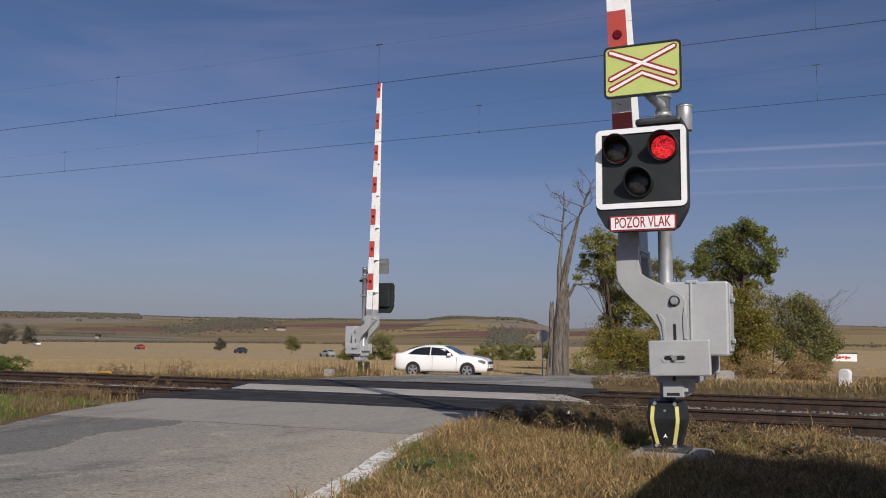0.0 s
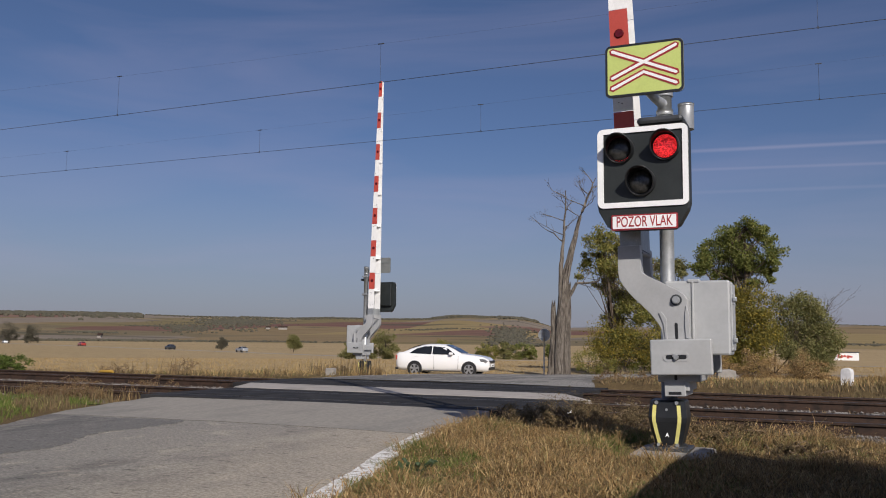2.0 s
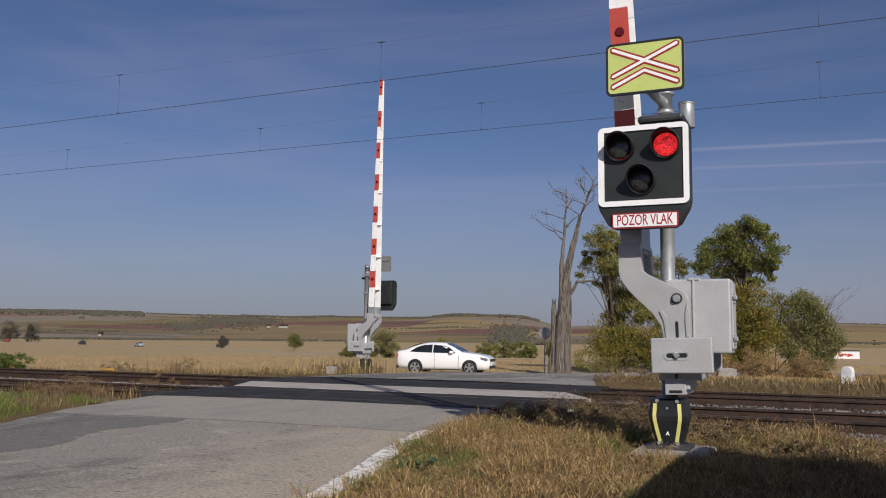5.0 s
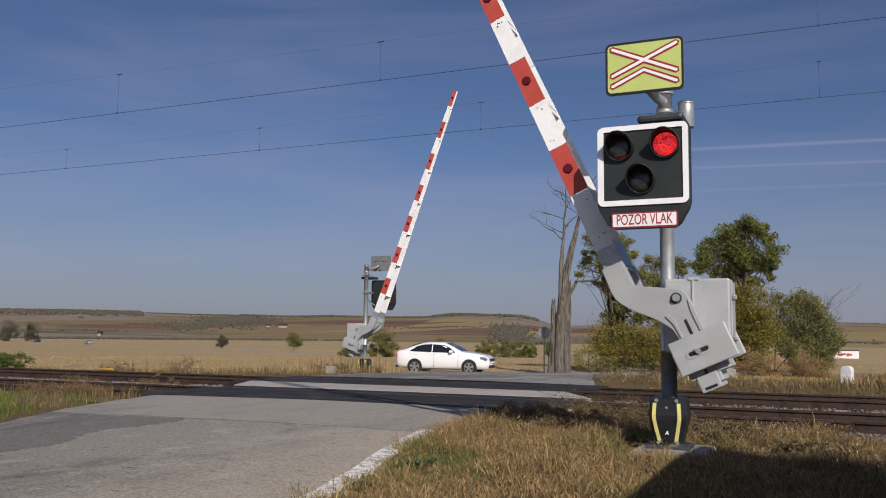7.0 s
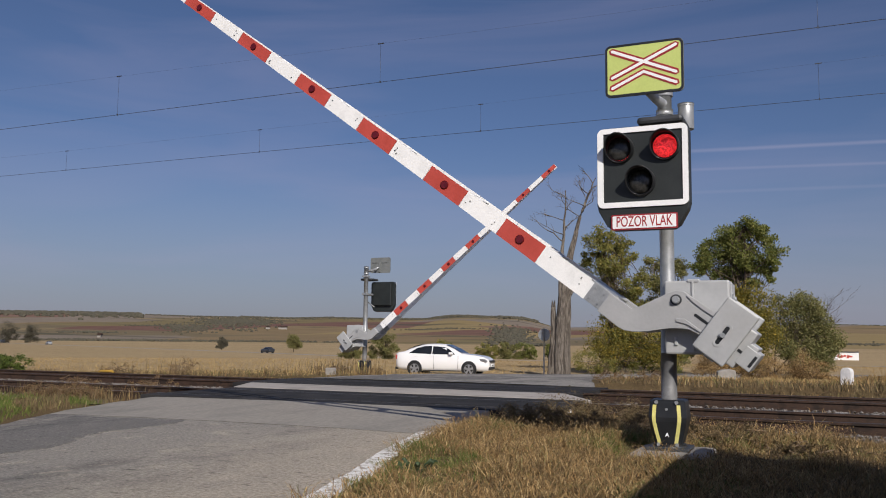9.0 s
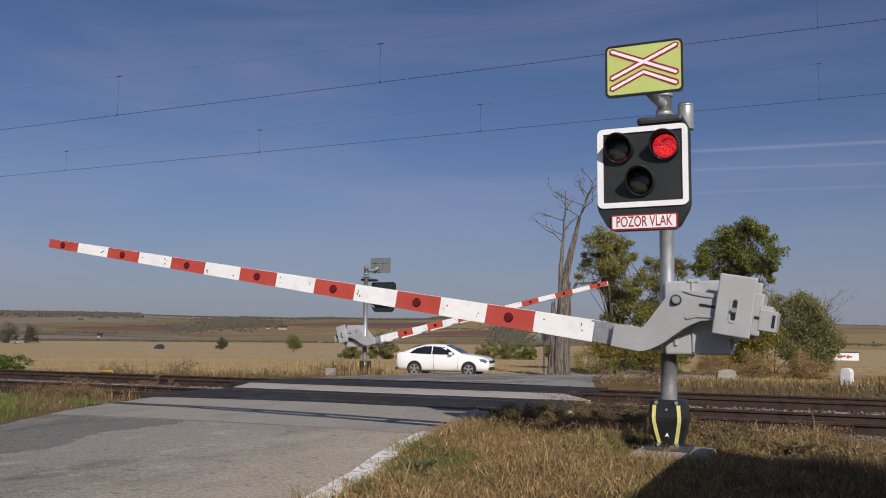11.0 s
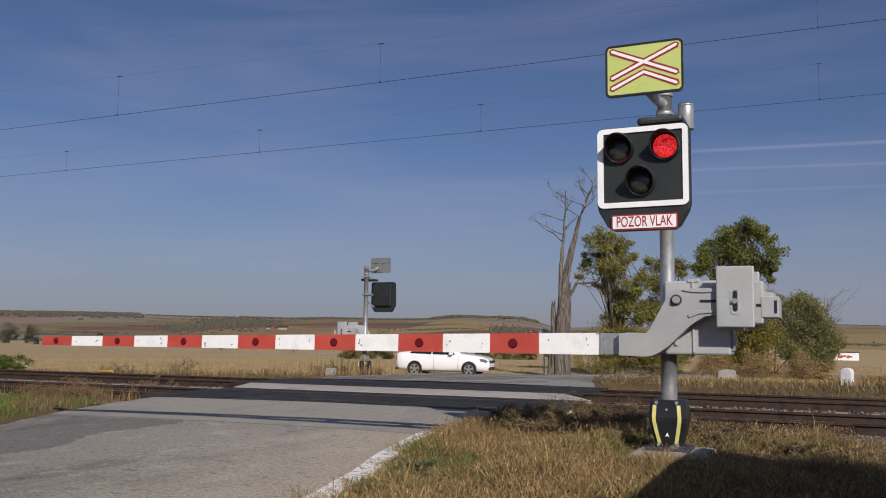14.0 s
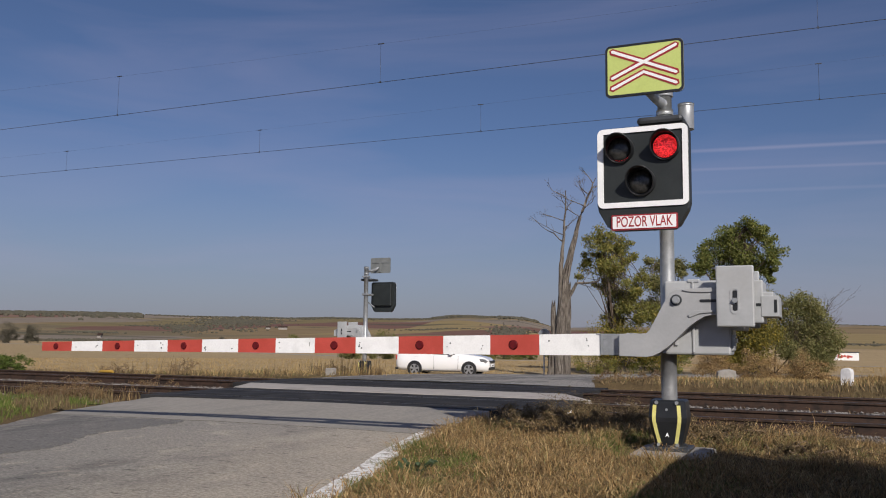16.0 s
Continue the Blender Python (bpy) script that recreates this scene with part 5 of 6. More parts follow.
# ---- the white saloon ----
def build_car(m, label, paint, group, scale=1.0, parts=True):
    car = thing("car", m @ Matrix.Scale(scale, 4), label, "car", group)
    # stations: x, bottom, belt, top, half width at the sill, at the belt, at the roof
    st = [(-2.24, 0.42, 0.78, 0.86, 0.60, 0.62, 0.50), (-2.20, 0.30, 0.95, 1.02, 0.74, 0.74, 0.60), (-2.08, 0.26, 0.99, 1.07, 0.80, 0.80, 0.66), (-1.86, 0.24, 0.985, 1.10, 0.83, 0.83, 0.66),
          (-1.5, 0.22, 0.97, 1.27, 0.85, 0.85, 0.63), (-1.1, 0.20, 0.96, 1.40, 0.85, 0.85, 0.61), (-0.7, 0.19, 0.95, 1.455, 0.85, 0.85, 0.60), (-0.25, 0.19, 0.94, 1.462, 0.85, 0.85, 0.60), (0.12, 0.19, 0.935, 1.44, 0.85, 0.85, 0.60),
          (0.45, 0.19, 0.93, 1.31, 0.85, 0.85, 0.61), (0.75, 0.19, 0.93, 1.14, 0.85, 0.85, 0.64), (0.98, 0.20, 0.93, 1.02, 0.85, 0.85, 0.70), (1.35, 0.21, 0.905, 0.985, 0.85, 0.84, 0.72), (1.75, 0.22, 0.86, 0.93, 0.83, 0.82, 0.68), (2.02, 0.22, 0.80, 0.865, 0.78, 0.76, 0.62), (2.17, 0.24, 0.70, 0.775, 0.69, 0.67, 0.52), (2.24, 0.32, 0.58, 0.65, 0.58, 0.56, 0.42)]
    bm = bmesh.new()
    rings = []
    for x, zb, zl, zt, ws, wb, wr in st:
        half = [(0.0, zb), (ws * 0.9, zb), (ws, zb + 0.16), (ws * 1.015, (zb + zl) / 2), (wb, zl), (wr + (wb - wr) * 0.25, zl + (zt - zl) * 0.78), (wr * 0.8, zt - 0.012), (0.0, zt)]
        full = half + [(-a, b) for a, b in half[-2:0:-1]]
        rings.append([bm.verts.new((x, y, z)) for y, z in full])
    n = len(rings[0])
    for a, b in zip(rings, rings[1:]):
        for k in range(n):
            bm.faces.new((a[k], a[(k + 1) % n], b[(k + 1) % n], b[k])).smooth = True
    bm.faces.new(rings[0])
    bm.faces.new(rings[-1][::-1])
    bmesh.ops.recalc_face_normals(bm, faces=bm.faces)
    part("body", bm, paint, car)

    def side(name, pts, mat, s, label=""):
        """A panel that lies on the car's flank; pts: x, z."""
        bm = bmesh.new()
        def wy(x, z):
            for p, q in zip(st, st[1:]):
                if p[0] <= x <= q[0]:
                    t = (x - p[0]) / (q[0] - p[0])
                    zb, zl, zt, ws, wb, wr = (p[i] + (q[i] - p[i]) * t for i in range(1, 7))
                    if z > zl:
                        k = min(1, (z - zl) / (0.78 * (zt - zl)))
                        return wb + (wr + (wb - wr) * 0.25 - wb) * k
                    return ws * 1.01
            return 0.7
        o = [bm.verts.new((x, s * (wy(x, z) + 0.012), z)) for x, z in pts]
        i = [bm.verts.new((x, s * (wy(x, z) - 0.03), z)) for x, z in pts]
        bm.faces.new(o)
        for k in range(len(o)):
            j = (k + 1) % len(o)
            bm.faces.new((o[k], i[k], i[j], o[j]))
        bmesh.ops.recalc_face_normals(bm, faces=bm.faces)
        return part(name, bm, mat, car, label)

    for s in (-1, 1):
        side("side_window", [(-1.55, 1.015), (-0.47, 0.98), (-0.47, 1.355), (-0.85, 1.335), (-1.2, 1.245)], GLASS, s, "dark rear side window")
        side("side_window", [(-0.42, 0.98), (0.66, 0.965), (0.58, 1.06), (0.34, 1.22), (0.12, 1.31), (-0.42, 1.345)], GLASS, s, "dark front side window")
        if parts:
            for pts in ([(-0.42, 0.86), (-0.56, 0.86), (-0.56, 0.885), (-0.42, 0.885)], [(-1.12, 0.87), (-1.26, 0.87), (-1.26, 0.895), (-1.12, 0.895)]):
                side("door_handle", pts, paint, s)
            side("door_seam", [(-0.345, 0.30), (-0.335, 0.30), (-0.335, 0.95), (-0.345, 0.95)], BLACK, s)
            side("door_seam", [(0.80, 0.32), (0.81, 0.32), (0.83, 0.92), (0.82, 0.92)], BLACK, s)
            side("sill_trim", [(-0.85, 0.205), (0.90, 0.205), (0.90, 0.24), (-0.85, 0.24)], BLACK, s)
            bm = bmesh.new()
            box(bm, 0.40, *sorted((s * 0.84, s * 1.0))[:1], 0.96, 0.58, sorted((s * 0.84, s * 1.0))[1], 1.08, 0.03)
            part("wing_mirror", bm, paint, car)
        for wx in (-1.27, 1.33):
            bm = bmesh.new()
            y0, y1 = s * 0.62, s * 0.868
            tube(bm, [(wx, y0, 0.33), (wx, y1, 0.33)], 0.355, 24)
            part("wheel_arch", bm, BLACK, car)
            bm = bmesh.new()
            tube(bm, [(wx, s * 0.66, 0.305), (wx, s * 0.70, 0.305), (wx, s * 0.87, 0.305), (wx, s * 0.885, 0.305)], [0.28, 0.305, 0.305, 0.285], 24)
            wheel = part("wheel", bm, TYRE, car, "black tyre on alloy wheel")
            if parts:
                bm = bmesh.new()
                tube(bm, [(wx, s * 0.884, 0.305), (wx, s * 0.890, 0.305)], [0.07, 0.06], 12)
                for k in range(5):
                    a = 2 * math.pi * k / 5 + 0.3
                    c, q = math.cos(a), math.sin(a)
                    o = [bm.verts.new((wx + c * r - q * w, s * 0.889, 0.305 + q * r + c * w)) for r, w in ((0.04, -0.035), (0.205, -0.055), (0.205, 0.055), (0.04, 0.035))]
                    i = [bm.verts.new(v.co - Vector((0, s * 0.02, 0))) for v in o]
                    bm.faces.new(o)
                    for e in range(4):
                        bm.faces.new((o[e], i[e], i[(e + 1) % 4], o[(e + 1) % 4]))
                n2 = 24
                ro = [[bm.verts.new((wx + r * math.cos(2 * math.pi * k / n2), s * 0.8885, 0.305 + r * math.sin(2 * math.pi * k / n2))) for k in range(n2)] for r in (0.20, 0.225)]
                for k in range(n2):
                    bm.faces.new((ro[0][k], ro[0][(k + 1) % n2], ro[1][(k + 1) % n2], ro[1][k]))
                bmesh.ops.recalc_face_normals(bm, faces=bm.faces)
                part("rim", bm, ALLOY, wheel)
        if parts:
            bm = bmesh.new()
            prism(bm, [(1.86, 0.68), (2.14, 0.645), (2.18, 0.70), (2.06, 0.78), (1.80, 0.80)], *sorted((s * 0.50, s * 0.815)), 0.01)
            part("headlight", bm, material("headlight_glass", [(0.16, 0.165, 0.17), (0.30, 0.31, 0.32)], 0.1, 0.2, 20, 60, 0), car, "clear headlight")
            bm = bmesh.new()
            box(bm, -2.235, *sorted((s * 0.48, s * 0.77))[:1], 0.72, -2.06, sorted((s * 0.48, s * 0.77))[1], 0.93, 0.02)
            part("tail_light", bm, BOOMRED, car, "red tail light")
    for name, x0, x1, mat in (("windscreen", 0.20, 0.94, GLASS), ("rear_window", -1.74, -1.02, GLASS)):
        bm = bmesh.new()
        pa, pb = [next((p[3] + (q[3] - p[3]) * (x - p[0]) / (q[0] - p[0])) for p, q in zip(st, st[1:]) if p[0] <= x <= q[0]) for x in (x0, x1)]
        lo = [bm.verts.new(c) for c in ((x0, -0.52, pa + 0.01), (x1, -0.60, pb + 0.01), (x1, 0.60, pb + 0.01), (x0, 0.52, pa + 0.01))]
        mid = [bm.verts.new(((x0 + x1) / 2, y, next((p[3] + (q[3] - p[3]) * ((x0 + x1) / 2 - p[0]) / (q[0] - p[0])) for p, q in zip(st, st[1:]) if p[0] <= (x0 + x1) / 2 <= q[0]) + 0.012)) for y in (-0.56, 0.56)]
        bm.faces.new((lo[0], mid[0], mid[1], lo[3]))
        bm.faces.new((mid[0], lo[1], lo[2], mid[1]))
        r = bmesh.ops.extrude_face_region(bm, geom=bm.faces[:])
        for v in [g for g in r["geom"] if isinstance(g, bmesh.types.BMVert)]:
            v.co.z -= 0.03
        bmesh.ops.recalc_face_normals(bm, faces=bm.faces)
        part(name, bm, mat, car)
    if parts:
        bm = bmesh.new()
        box(bm, 2.08, -0.50, 0.60, 2.262, 0.50, 0.72, 0.02)
        part("grille", bm, BLACK, car, "black grille with thin bright rim")
        bm = bmesh.new()
        box(bm, 2.08, -0.60, 0.28, 2.25, 0.60, 0.42, 0.03)
        part("lower_intake", bm, BLACK, car)
        bm = bmesh.new()
        box(bm, 2.24, -0.26, 0.43, 2.262, 0.26, 0.54, 0.004)
        part("number_plate", bm, WHITE, car, "white number plate with dark bar")
        bm = bmesh.new()
        box(bm, 2.2625, -0.2, 0.465, 2.2655, 0.2, 0.505)
        part("plate_bar", bm, DARKSTEEL, car)
        bm = bmesh.new()
        box(bm, -2.25, -0.75, 0.26, -2.1, 0.75, 0.36, 0.03)
        part("rear_valance", bm, BLACK, car)
    return car


build_car(pose(-16.38, 37.5, -0.655, 0, 0, 8.5), "white saloon car waiting side-on beyond the tracks", CARWHITE, "cars")
ROAD_A, ROAD_D = Vector((-100, 166, 0)), Vector((-0.896, 0.443, 0))


def on_road(s):
    p = ROAD_A + ROAD_D * s
    return pose(p.x, p.y, height(p.x, p.y) + 0.03, 0, 0, math.degrees(math.atan2(ROAD_D.y, ROAD_D.x)))


REDCAR = material("red_car_paint", [(0.30, 0.03, 0.025), (0.36, 0.04, 0.03)], 0.3, 0, 1, 30, 0, coat=0.6)
DARKCAR = material("dark_car_paint", [(0.02, 0.024, 0.03), (0.03, 0.034, 0.04)], 0.3, 0, 1, 30, 0, coat=0.6)
SILVERCAR = material("silver_car_paint", [(0.36, 0.38, 0.40), (0.42, 0.44, 0.46)], 0.3, 0.4, 1, 30, 0, coat=0.6)
traffic = []
for label, paint, rows, sc in (("small red van driving on the far road", REDCAR, [(0, 113), (1, 142), (2, 173), (3.5, 228), (6.3, 340), (16, 760)], 1.1),
                               ("dark car driving on the far road", DARKCAR, [(0, 43), (1, 66), (2, 90), (3, 115.5), (4, 144), (6.3, 212), (16, 500)], 1.05),
                               ("silver car driving on the far road", SILVERCAR, [(0, 1.4), (1, 21.8), (2, 43.3), (3, 66.5), (4, 91), (6.3, 148), (16, 390)], 1.0),
                               ("white car driving on the far road", CARWHITE, [(0, 229), (4, 345), (16, 690)], 1.0),
                               ("dark car following on the far road", DARKCAR, [(0, -250), (6.3, -55), (8, -1.6), (8.5, 14.2), (9, 29.5), (11.5, 118), (12, 139), (13, 186), (16, 330)], 1.0)):
    traffic.append((build_car(on_road(rows[0][1]), label, paint, "cars", sc, False), rows))
# the far road itself: a thin dark strip
ribbon("road", [((p.x - 0.8, p.y - 1.7, height(p.x, p.y) + 0.02), (p.x + 0.8, p.y + 1.7, height(p.x, p.y) + 0.02)) for p in (ROAD_A + ROAD_D * s for s in range(-120, 420, 12))], APRON, "narrow far road across the fields", crown=0.0, across=3)

# ---- small things by the line ----
bm = bmesh.new()
prism(bm, [(-0.15, -0.15), (0.15, -0.15), (0.15, 0.40), (0.12, 0.46), (0.05, 0.49), (-0.05, 0.49), (-0.12, 0.46), (-0.15, 0.40)], -0.13, 0.13, 0.012)
ob = part("kilometre_stone", bm, material("whitewashed_stone", [(0.66, 0.66, 0.66), (0.80, 0.80, 0.80)], 0.8, 0, 8, 40, 0.3))
ob.matrix_basis = pose(0.47, 23.6, -0.12, 0, 2, -20) @ Matrix.Diagonal((0.84, 0.84, 1.08, 1))
tagged(ob, "whitewashed stone marker with a rounded top", "marker stone")

board = thing("low_wall", pose(4.3, 222, height(4.3, 222) + 0.05, 0, 0, 0) @ Matrix.Scale(2.45, 4), "low white wall with red paint in the field", "wall")
bm = bmesh.new()
box(bm, -1.15, -0.2, -0.1, 1.15, 0.2, 0.72, 0.02)
part("wall_block", bm, WHITE, board)
bm = bmesh.new()
box(bm, -1.2, -0.25, 0.70, 1.2, 0.25, 0.80, 0.02)
part("coping", bm, DARKSTEEL, board)
for k, (x0, x1, z0, z1) in enumerate(((-0.72, -0.50, 0.25, 0.58), (-0.46, -0.2, 0.2, 0.52), (-0.22, 0.1, 0.3, 0.5), (0.08, 0.36, 0.18, 0.5), (0.3, 0.62, 0.26, 0.44))):
    bm = bmesh.new()
    prism(bm, [(x0, z0), (x1 - 0.06, z0 - 0.02), (x1, z1 - 0.08), (x0 + 0.08, z1)], -0.206, -0.198)
    part("paint_bar", bm, BOOMRED, board, "red painted scrawl")

bm = bmesh.new()
prism(bm, [(-0.29, -0.2), (0.29, -0.2), (0.27, 0.36), (0.1, 0.40), (-0.12, 0.37), (-0.27, 0.30)], -0.2, 0.2, 0.03)
ob = part("concrete_block", bm, CONCRETE)
ob.matrix_basis = pose(-2.86, 28.4, -0.22, 0, 3, 12)
tagged(ob, "grey weathered concrete block in dry grass", "concrete block")
bm = bmesh.new()
box(bm, -0.13, -0.11, -0.2, 0.13, 0.11, 0.30, 0.02)
ob = part("concrete_post", bm, CONCRETE)
ob.matrix_basis = pose(-13.1, 21.7, -0.15, 2, 0, 10)
tagged(ob, "short pale concrete post beside the far barrier", "post")
bm = bmesh.new()
tube(bm, [(-0.24, 0, 0.06), (-0.2, 0, 0.10), (0.18, 0, 0.11), (0.24, 0, 0.07)], [0.03, 0.055, 0.055, 0.03], 10)
ob = part("yellow_cover", bm, material("faded_yellow_plastic", [(0.36, 0.21, 0.03), (0.46, 0.28, 0.045)], 0.6, 0, 6, 40, 0.1))
ob.matrix_basis = pose(-18.9, 18.95, -0.09) @ Matrix.Diagonal((1.15, 1, 0.8, 1))
tagged(ob, "faded yellow plastic cover lying beside the track", "cover")
bm = bmesh.new()
tube(bm, [(-0.10, 0, 0.02), (-0.03, 0.02, 0.06), (0.08, 0, 0.03)], [0.05, 0.07, 0.04], 7)
ob = part("white_rag", bm, WHITE)
ob.matrix_basis = pose(-3.3, 12.0, -0.03, 0, 0, 20) @ Matrix.Scale(0.55, 4)
tagged(ob, "crumpled white litter beside the rail", "litter")

sign = thing("round_road_sign", pose(-12.3, 39.9, -0.62), "round grey road sign seen from behind on a thin pole", "road sign")
bm = bmesh.new()
tube(bm, [(0, 0, -0.2), (0, 0, 2.15)], 0.03, 10)
part("pole", bm, ZINC, sign)
bm = bmesh.new()
tube(bm, [(0, 0.035, 1.9), (0, 0.055, 1.9)], 0.30, 28)
part("disc", bm, ZINC, sign, "plain grey metal disc")
bm = bmesh.new()
for z in (1.78, 2.02):
    box(bm, -0.12, -0.035, z - 0.02, 0.12, 0.036, z + 0.02, 0.004)
part("bracket", bm, ZINC, sign)

for x, y, w, h, wall in ((-748, 1097, 13, 3, CONCRETE), (-770, 1090, 6, 2.5, CONCRETE), (-616, 607, 3, 2.0, CONCRETE)):
    z = height(x, y)
    house = thing("house", pose(x, y, z, 0, 0, 30), "small pale house on the vineyard slope", "house", "houses on the hills")
    bm = bmesh.new()
    box(bm, -w / 2, -3, -1, w / 2, 3, h)
    part("wall", bm, wall, house)
    bm = bmesh.new()
    vs = [bm.verts.new(p) for p in ((-w / 2 - 0.4, -3.6, h), (w / 2 + 0.4, -3.6, h), (w / 2 + 0.4, 3.6, h), (-w / 2 - 0.4, 3.6, h), (-w / 2 - 0.4, 0, h + 2.2), (w / 2 + 0.4, 0, h + 2.2))]
    for f in ((0, 1, 5, 4), (2, 3, 4, 5), (1, 2, 5), (3, 0, 4), (3, 2, 1, 0)):
        bm.faces.new([vs[i] for i in f])
    part("roof", bm, RAIL, house)

# unseen hut shape, added behind the camera to throw the shadow on the verge
hut = thing("relay_hut", pose(2.02, 2.33, 0), "unseen hut-shaped block added to cast the verge shadow", "hut")
bm = bmesh.new()
box(bm, -0.74, -2.4, -0.2, 0.74, 2.4, 2.35)
part("wall", bm, CONCRETE, hut)
bm = bmesh.new()
a = [bm.verts.new((x, -2.49, z)) for x, z in ((-0.8, 2.3), (0, 3.0), (0.8, 2.3))]
b = [bm.verts.new((x, 2.49, z)) for x, z in ((-0.8, 2.3), (0, 3.0), (0.8, 2.3))]
for f in ((a[0], a[1], b[1], b[0]), (a[1], a[2], b[2], b[1]), (a[2], a[0], b[0], b[2]), a, b[::-1]):
    bm.faces.new(f)
bmesh.ops.recalc_face_normals(bm, faces=bm.faces)
part("roof", bm, DARKSTEEL, hut)


# ---- grass, weeds and stubble ----
def blades(name, spots, mat, label, category):
    """spots: x, y, z, height, lean, width; each one a bent blade."""
    rng = random.Random(len(spots))
    vs, fs = [], []
    for x, y, z, h, lean, w in spots:
        a = rng.uniform(0, 2 * math.pi)
        c, s = math.cos(a), math.sin(a)
        b = rng.uniform(0, 2 * math.pi)
        lx, ly = math.cos(b) * lean * h, math.sin(b) * lean * h
        o = len(vs)
        vs += [(x - c * w, y - s * w, z), (x + c * w, y + s * w, z), (x + c * w * 0.7 + lx * 0.35, y + s * w * 0.7 + ly * 0.35, z + h * 0.6), (x - c * w * 0.7 + lx * 0.35, y - s * w * 0.7 + ly * 0.35, z + h * 0.6), (x + lx, y + ly, z + h * max(0.35, 1 - 0.4 * lean))]
        fs += [(o, o + 1, o + 2, o + 3), (o + 3, o + 2, o + 4)]
    return tagged(mesh_from(name, vs, fs, mat), label, category, kind="stuff")


DRY = islands("dry_grass_blades", [(0.34, 0.225, 0.10), (0.46, 0.32, 0.145), (0.18, 0.11, 0.05), (0.60, 0.45, 0.23), (0.38, 0.24, 0.10), (0.24, 0.16, 0.07), (0.11, 0.07, 0.038), (0.42, 0.25, 0.095)], 0.85, 0.15)
DRYGREEN = islands("half_green_blades", [(0.17, 0.175, 0.055), (0.31, 0.26, 0.11), (0.12, 0.15, 0.04), (0.40, 0.33, 0.16), (0.19, 0.19, 0.06), (0.14, 0.12, 0.055)], 0.85, 0.15)
GREEN = islands("green_blades", [(0.085, 0.135, 0.025), (0.13, 0.185, 0.04), (0.20, 0.22, 0.06), (0.11, 0.16, 0.03)], 0.8, 0.3)
WEED = islands("dark_weeds", [(0.085, 0.064, 0.036), (0.155, 0.115, 0.062), (0.24, 0.175, 0.095), (0.125, 0.105, 0.05), (0.19, 0.13, 0.07)], 0.9, 0.15)
DEADSTEM = material("dead_stems", [(0.13, 0.09, 0.055), (0.24, 0.17, 0.10)], 0.9, 0, 20, 80, 0)
RUSTWEED = islands("rusty_weeds", [(0.13, 0.075, 0.045), (0.20, 0.12, 0.065), (0.28, 0.19, 0.10), (0.16, 0.13, 0.06)], 0.9, 0.2)
for k, (x, y, w) in enumerate(((-4.2, 36.6, 0.6), (-2.6, 38.6, 0.85), (-0.8, 40.0, 0.75))):
    leafy("dry_bush", (x, y, height(x, y) - 0.04), [(0, 0, 0.75, w, 0.62), (w * 0.7, 0.3, 0.5, w * 0.8, 0.45), (-w * 0.6, 0, 0.45, w * 0.7, 0.4)], DRY, "low dry brown bush inside the bend of the road", "bush", 50, 260, 0.022, 3, 61 + k, 0.015, group="dry bushes")
STALK = islands("maize_stubble", [(0.42, 0.30, 0.13), (0.52, 0.39, 0.19), (0.34, 0.23, 0.09), (0.28, 0.19, 0.08)], 0.9, 0.15)
rng = random.Random(77)
dry, half, green, weed, stalk = [], [], [], [], []


def n2(x, y, s, k=0):
    return noise.noise(Vector((x * s, y * s, k)))


def tuft(x, y, z, n, r, tall, kinds):
    """Blades that lean out from one root; kinds: lists with their shares."""
    for _ in range(n):
        a, d = rng.uniform(0, 6.283), r * math.sqrt(rng.random())
        bx, by = x + d * math.cos(a), y + d * math.sin(a)
        if bx < along(RIGHT, by) - 0.11:
            continue
        u = rng.random()
        for share, store in kinds:
            u -= share
            if u <= 0:
                break
        store.append((bx, by, z, tall * rng.uniform(0.35, 1.2), rng.uniform(0.3, 1.9), rng.uniform(0.0012, 0.0040)))


for _ in range(15500):
    y = 3.2 + 7.6 * rng.random() ** 1.1
    x = rng.uniform(-4.6, 1.4)
    if x > 0.6 + 0.06 * y or x < along(RIGHT, y) - 0.05:
        continue
    if -1.68 < x < -0.88 and 7.25 < y < 8.5 and (y > 7.6 or rng.random() < 0.7):
        continue
    stony = y > 10.1 - 0.25 * max(0, x + 1.2)
    if stony and rng.random() < (0.96 if x > -1.0 else 0.7):
        continue
    z = height(x, y) - 0.02
    edge_bonus = 0.17 if x < along(RIGHT, y) + 0.9 and y < 7.5 else -0.08
    g = n2(x, y, 0.75, 2) + 0.5 * n2(x, y, 2.6, 5) + edge_bonus - 0.02 * y
    tall = (0.06 + 0.10 * max(0, n2(x, y, 1.3, 8) + 0.25)) * rng.uniform(0.5, 1.9)
    if g > 0.2:
        kinds = ((0.55, green), (0.4, half), (1, dry))
        tall *= 0.8
    elif g > -0.02:
        kinds = ((0.15, green), (0.5, half), (1, dry))
    # extra dark weeds on the right: brown growth, and colour that deepens the shadow
    elif rng.random() < 0.16 + (0.3 if y > 9.2 else 0) + (0.35 if x > -1.0 else 0):
        kinds = ((0.75, weed), (1, dry))
    else:
        kinds = ((0.82, dry), (0.12, half), (1, weed))
    u = rng.random()
    if u < 0.13:
        kinds, tall = ((0.9, weed), (1, dry)), tall * 0.8
    elif u < 0.25:
        kinds, tall = ((0.95, dry), (1, half)), tall * 1.5
    tuft(x, y, z, rng.randint(15, 32), rng.uniform(0.03, 0.085), tall, kinds)
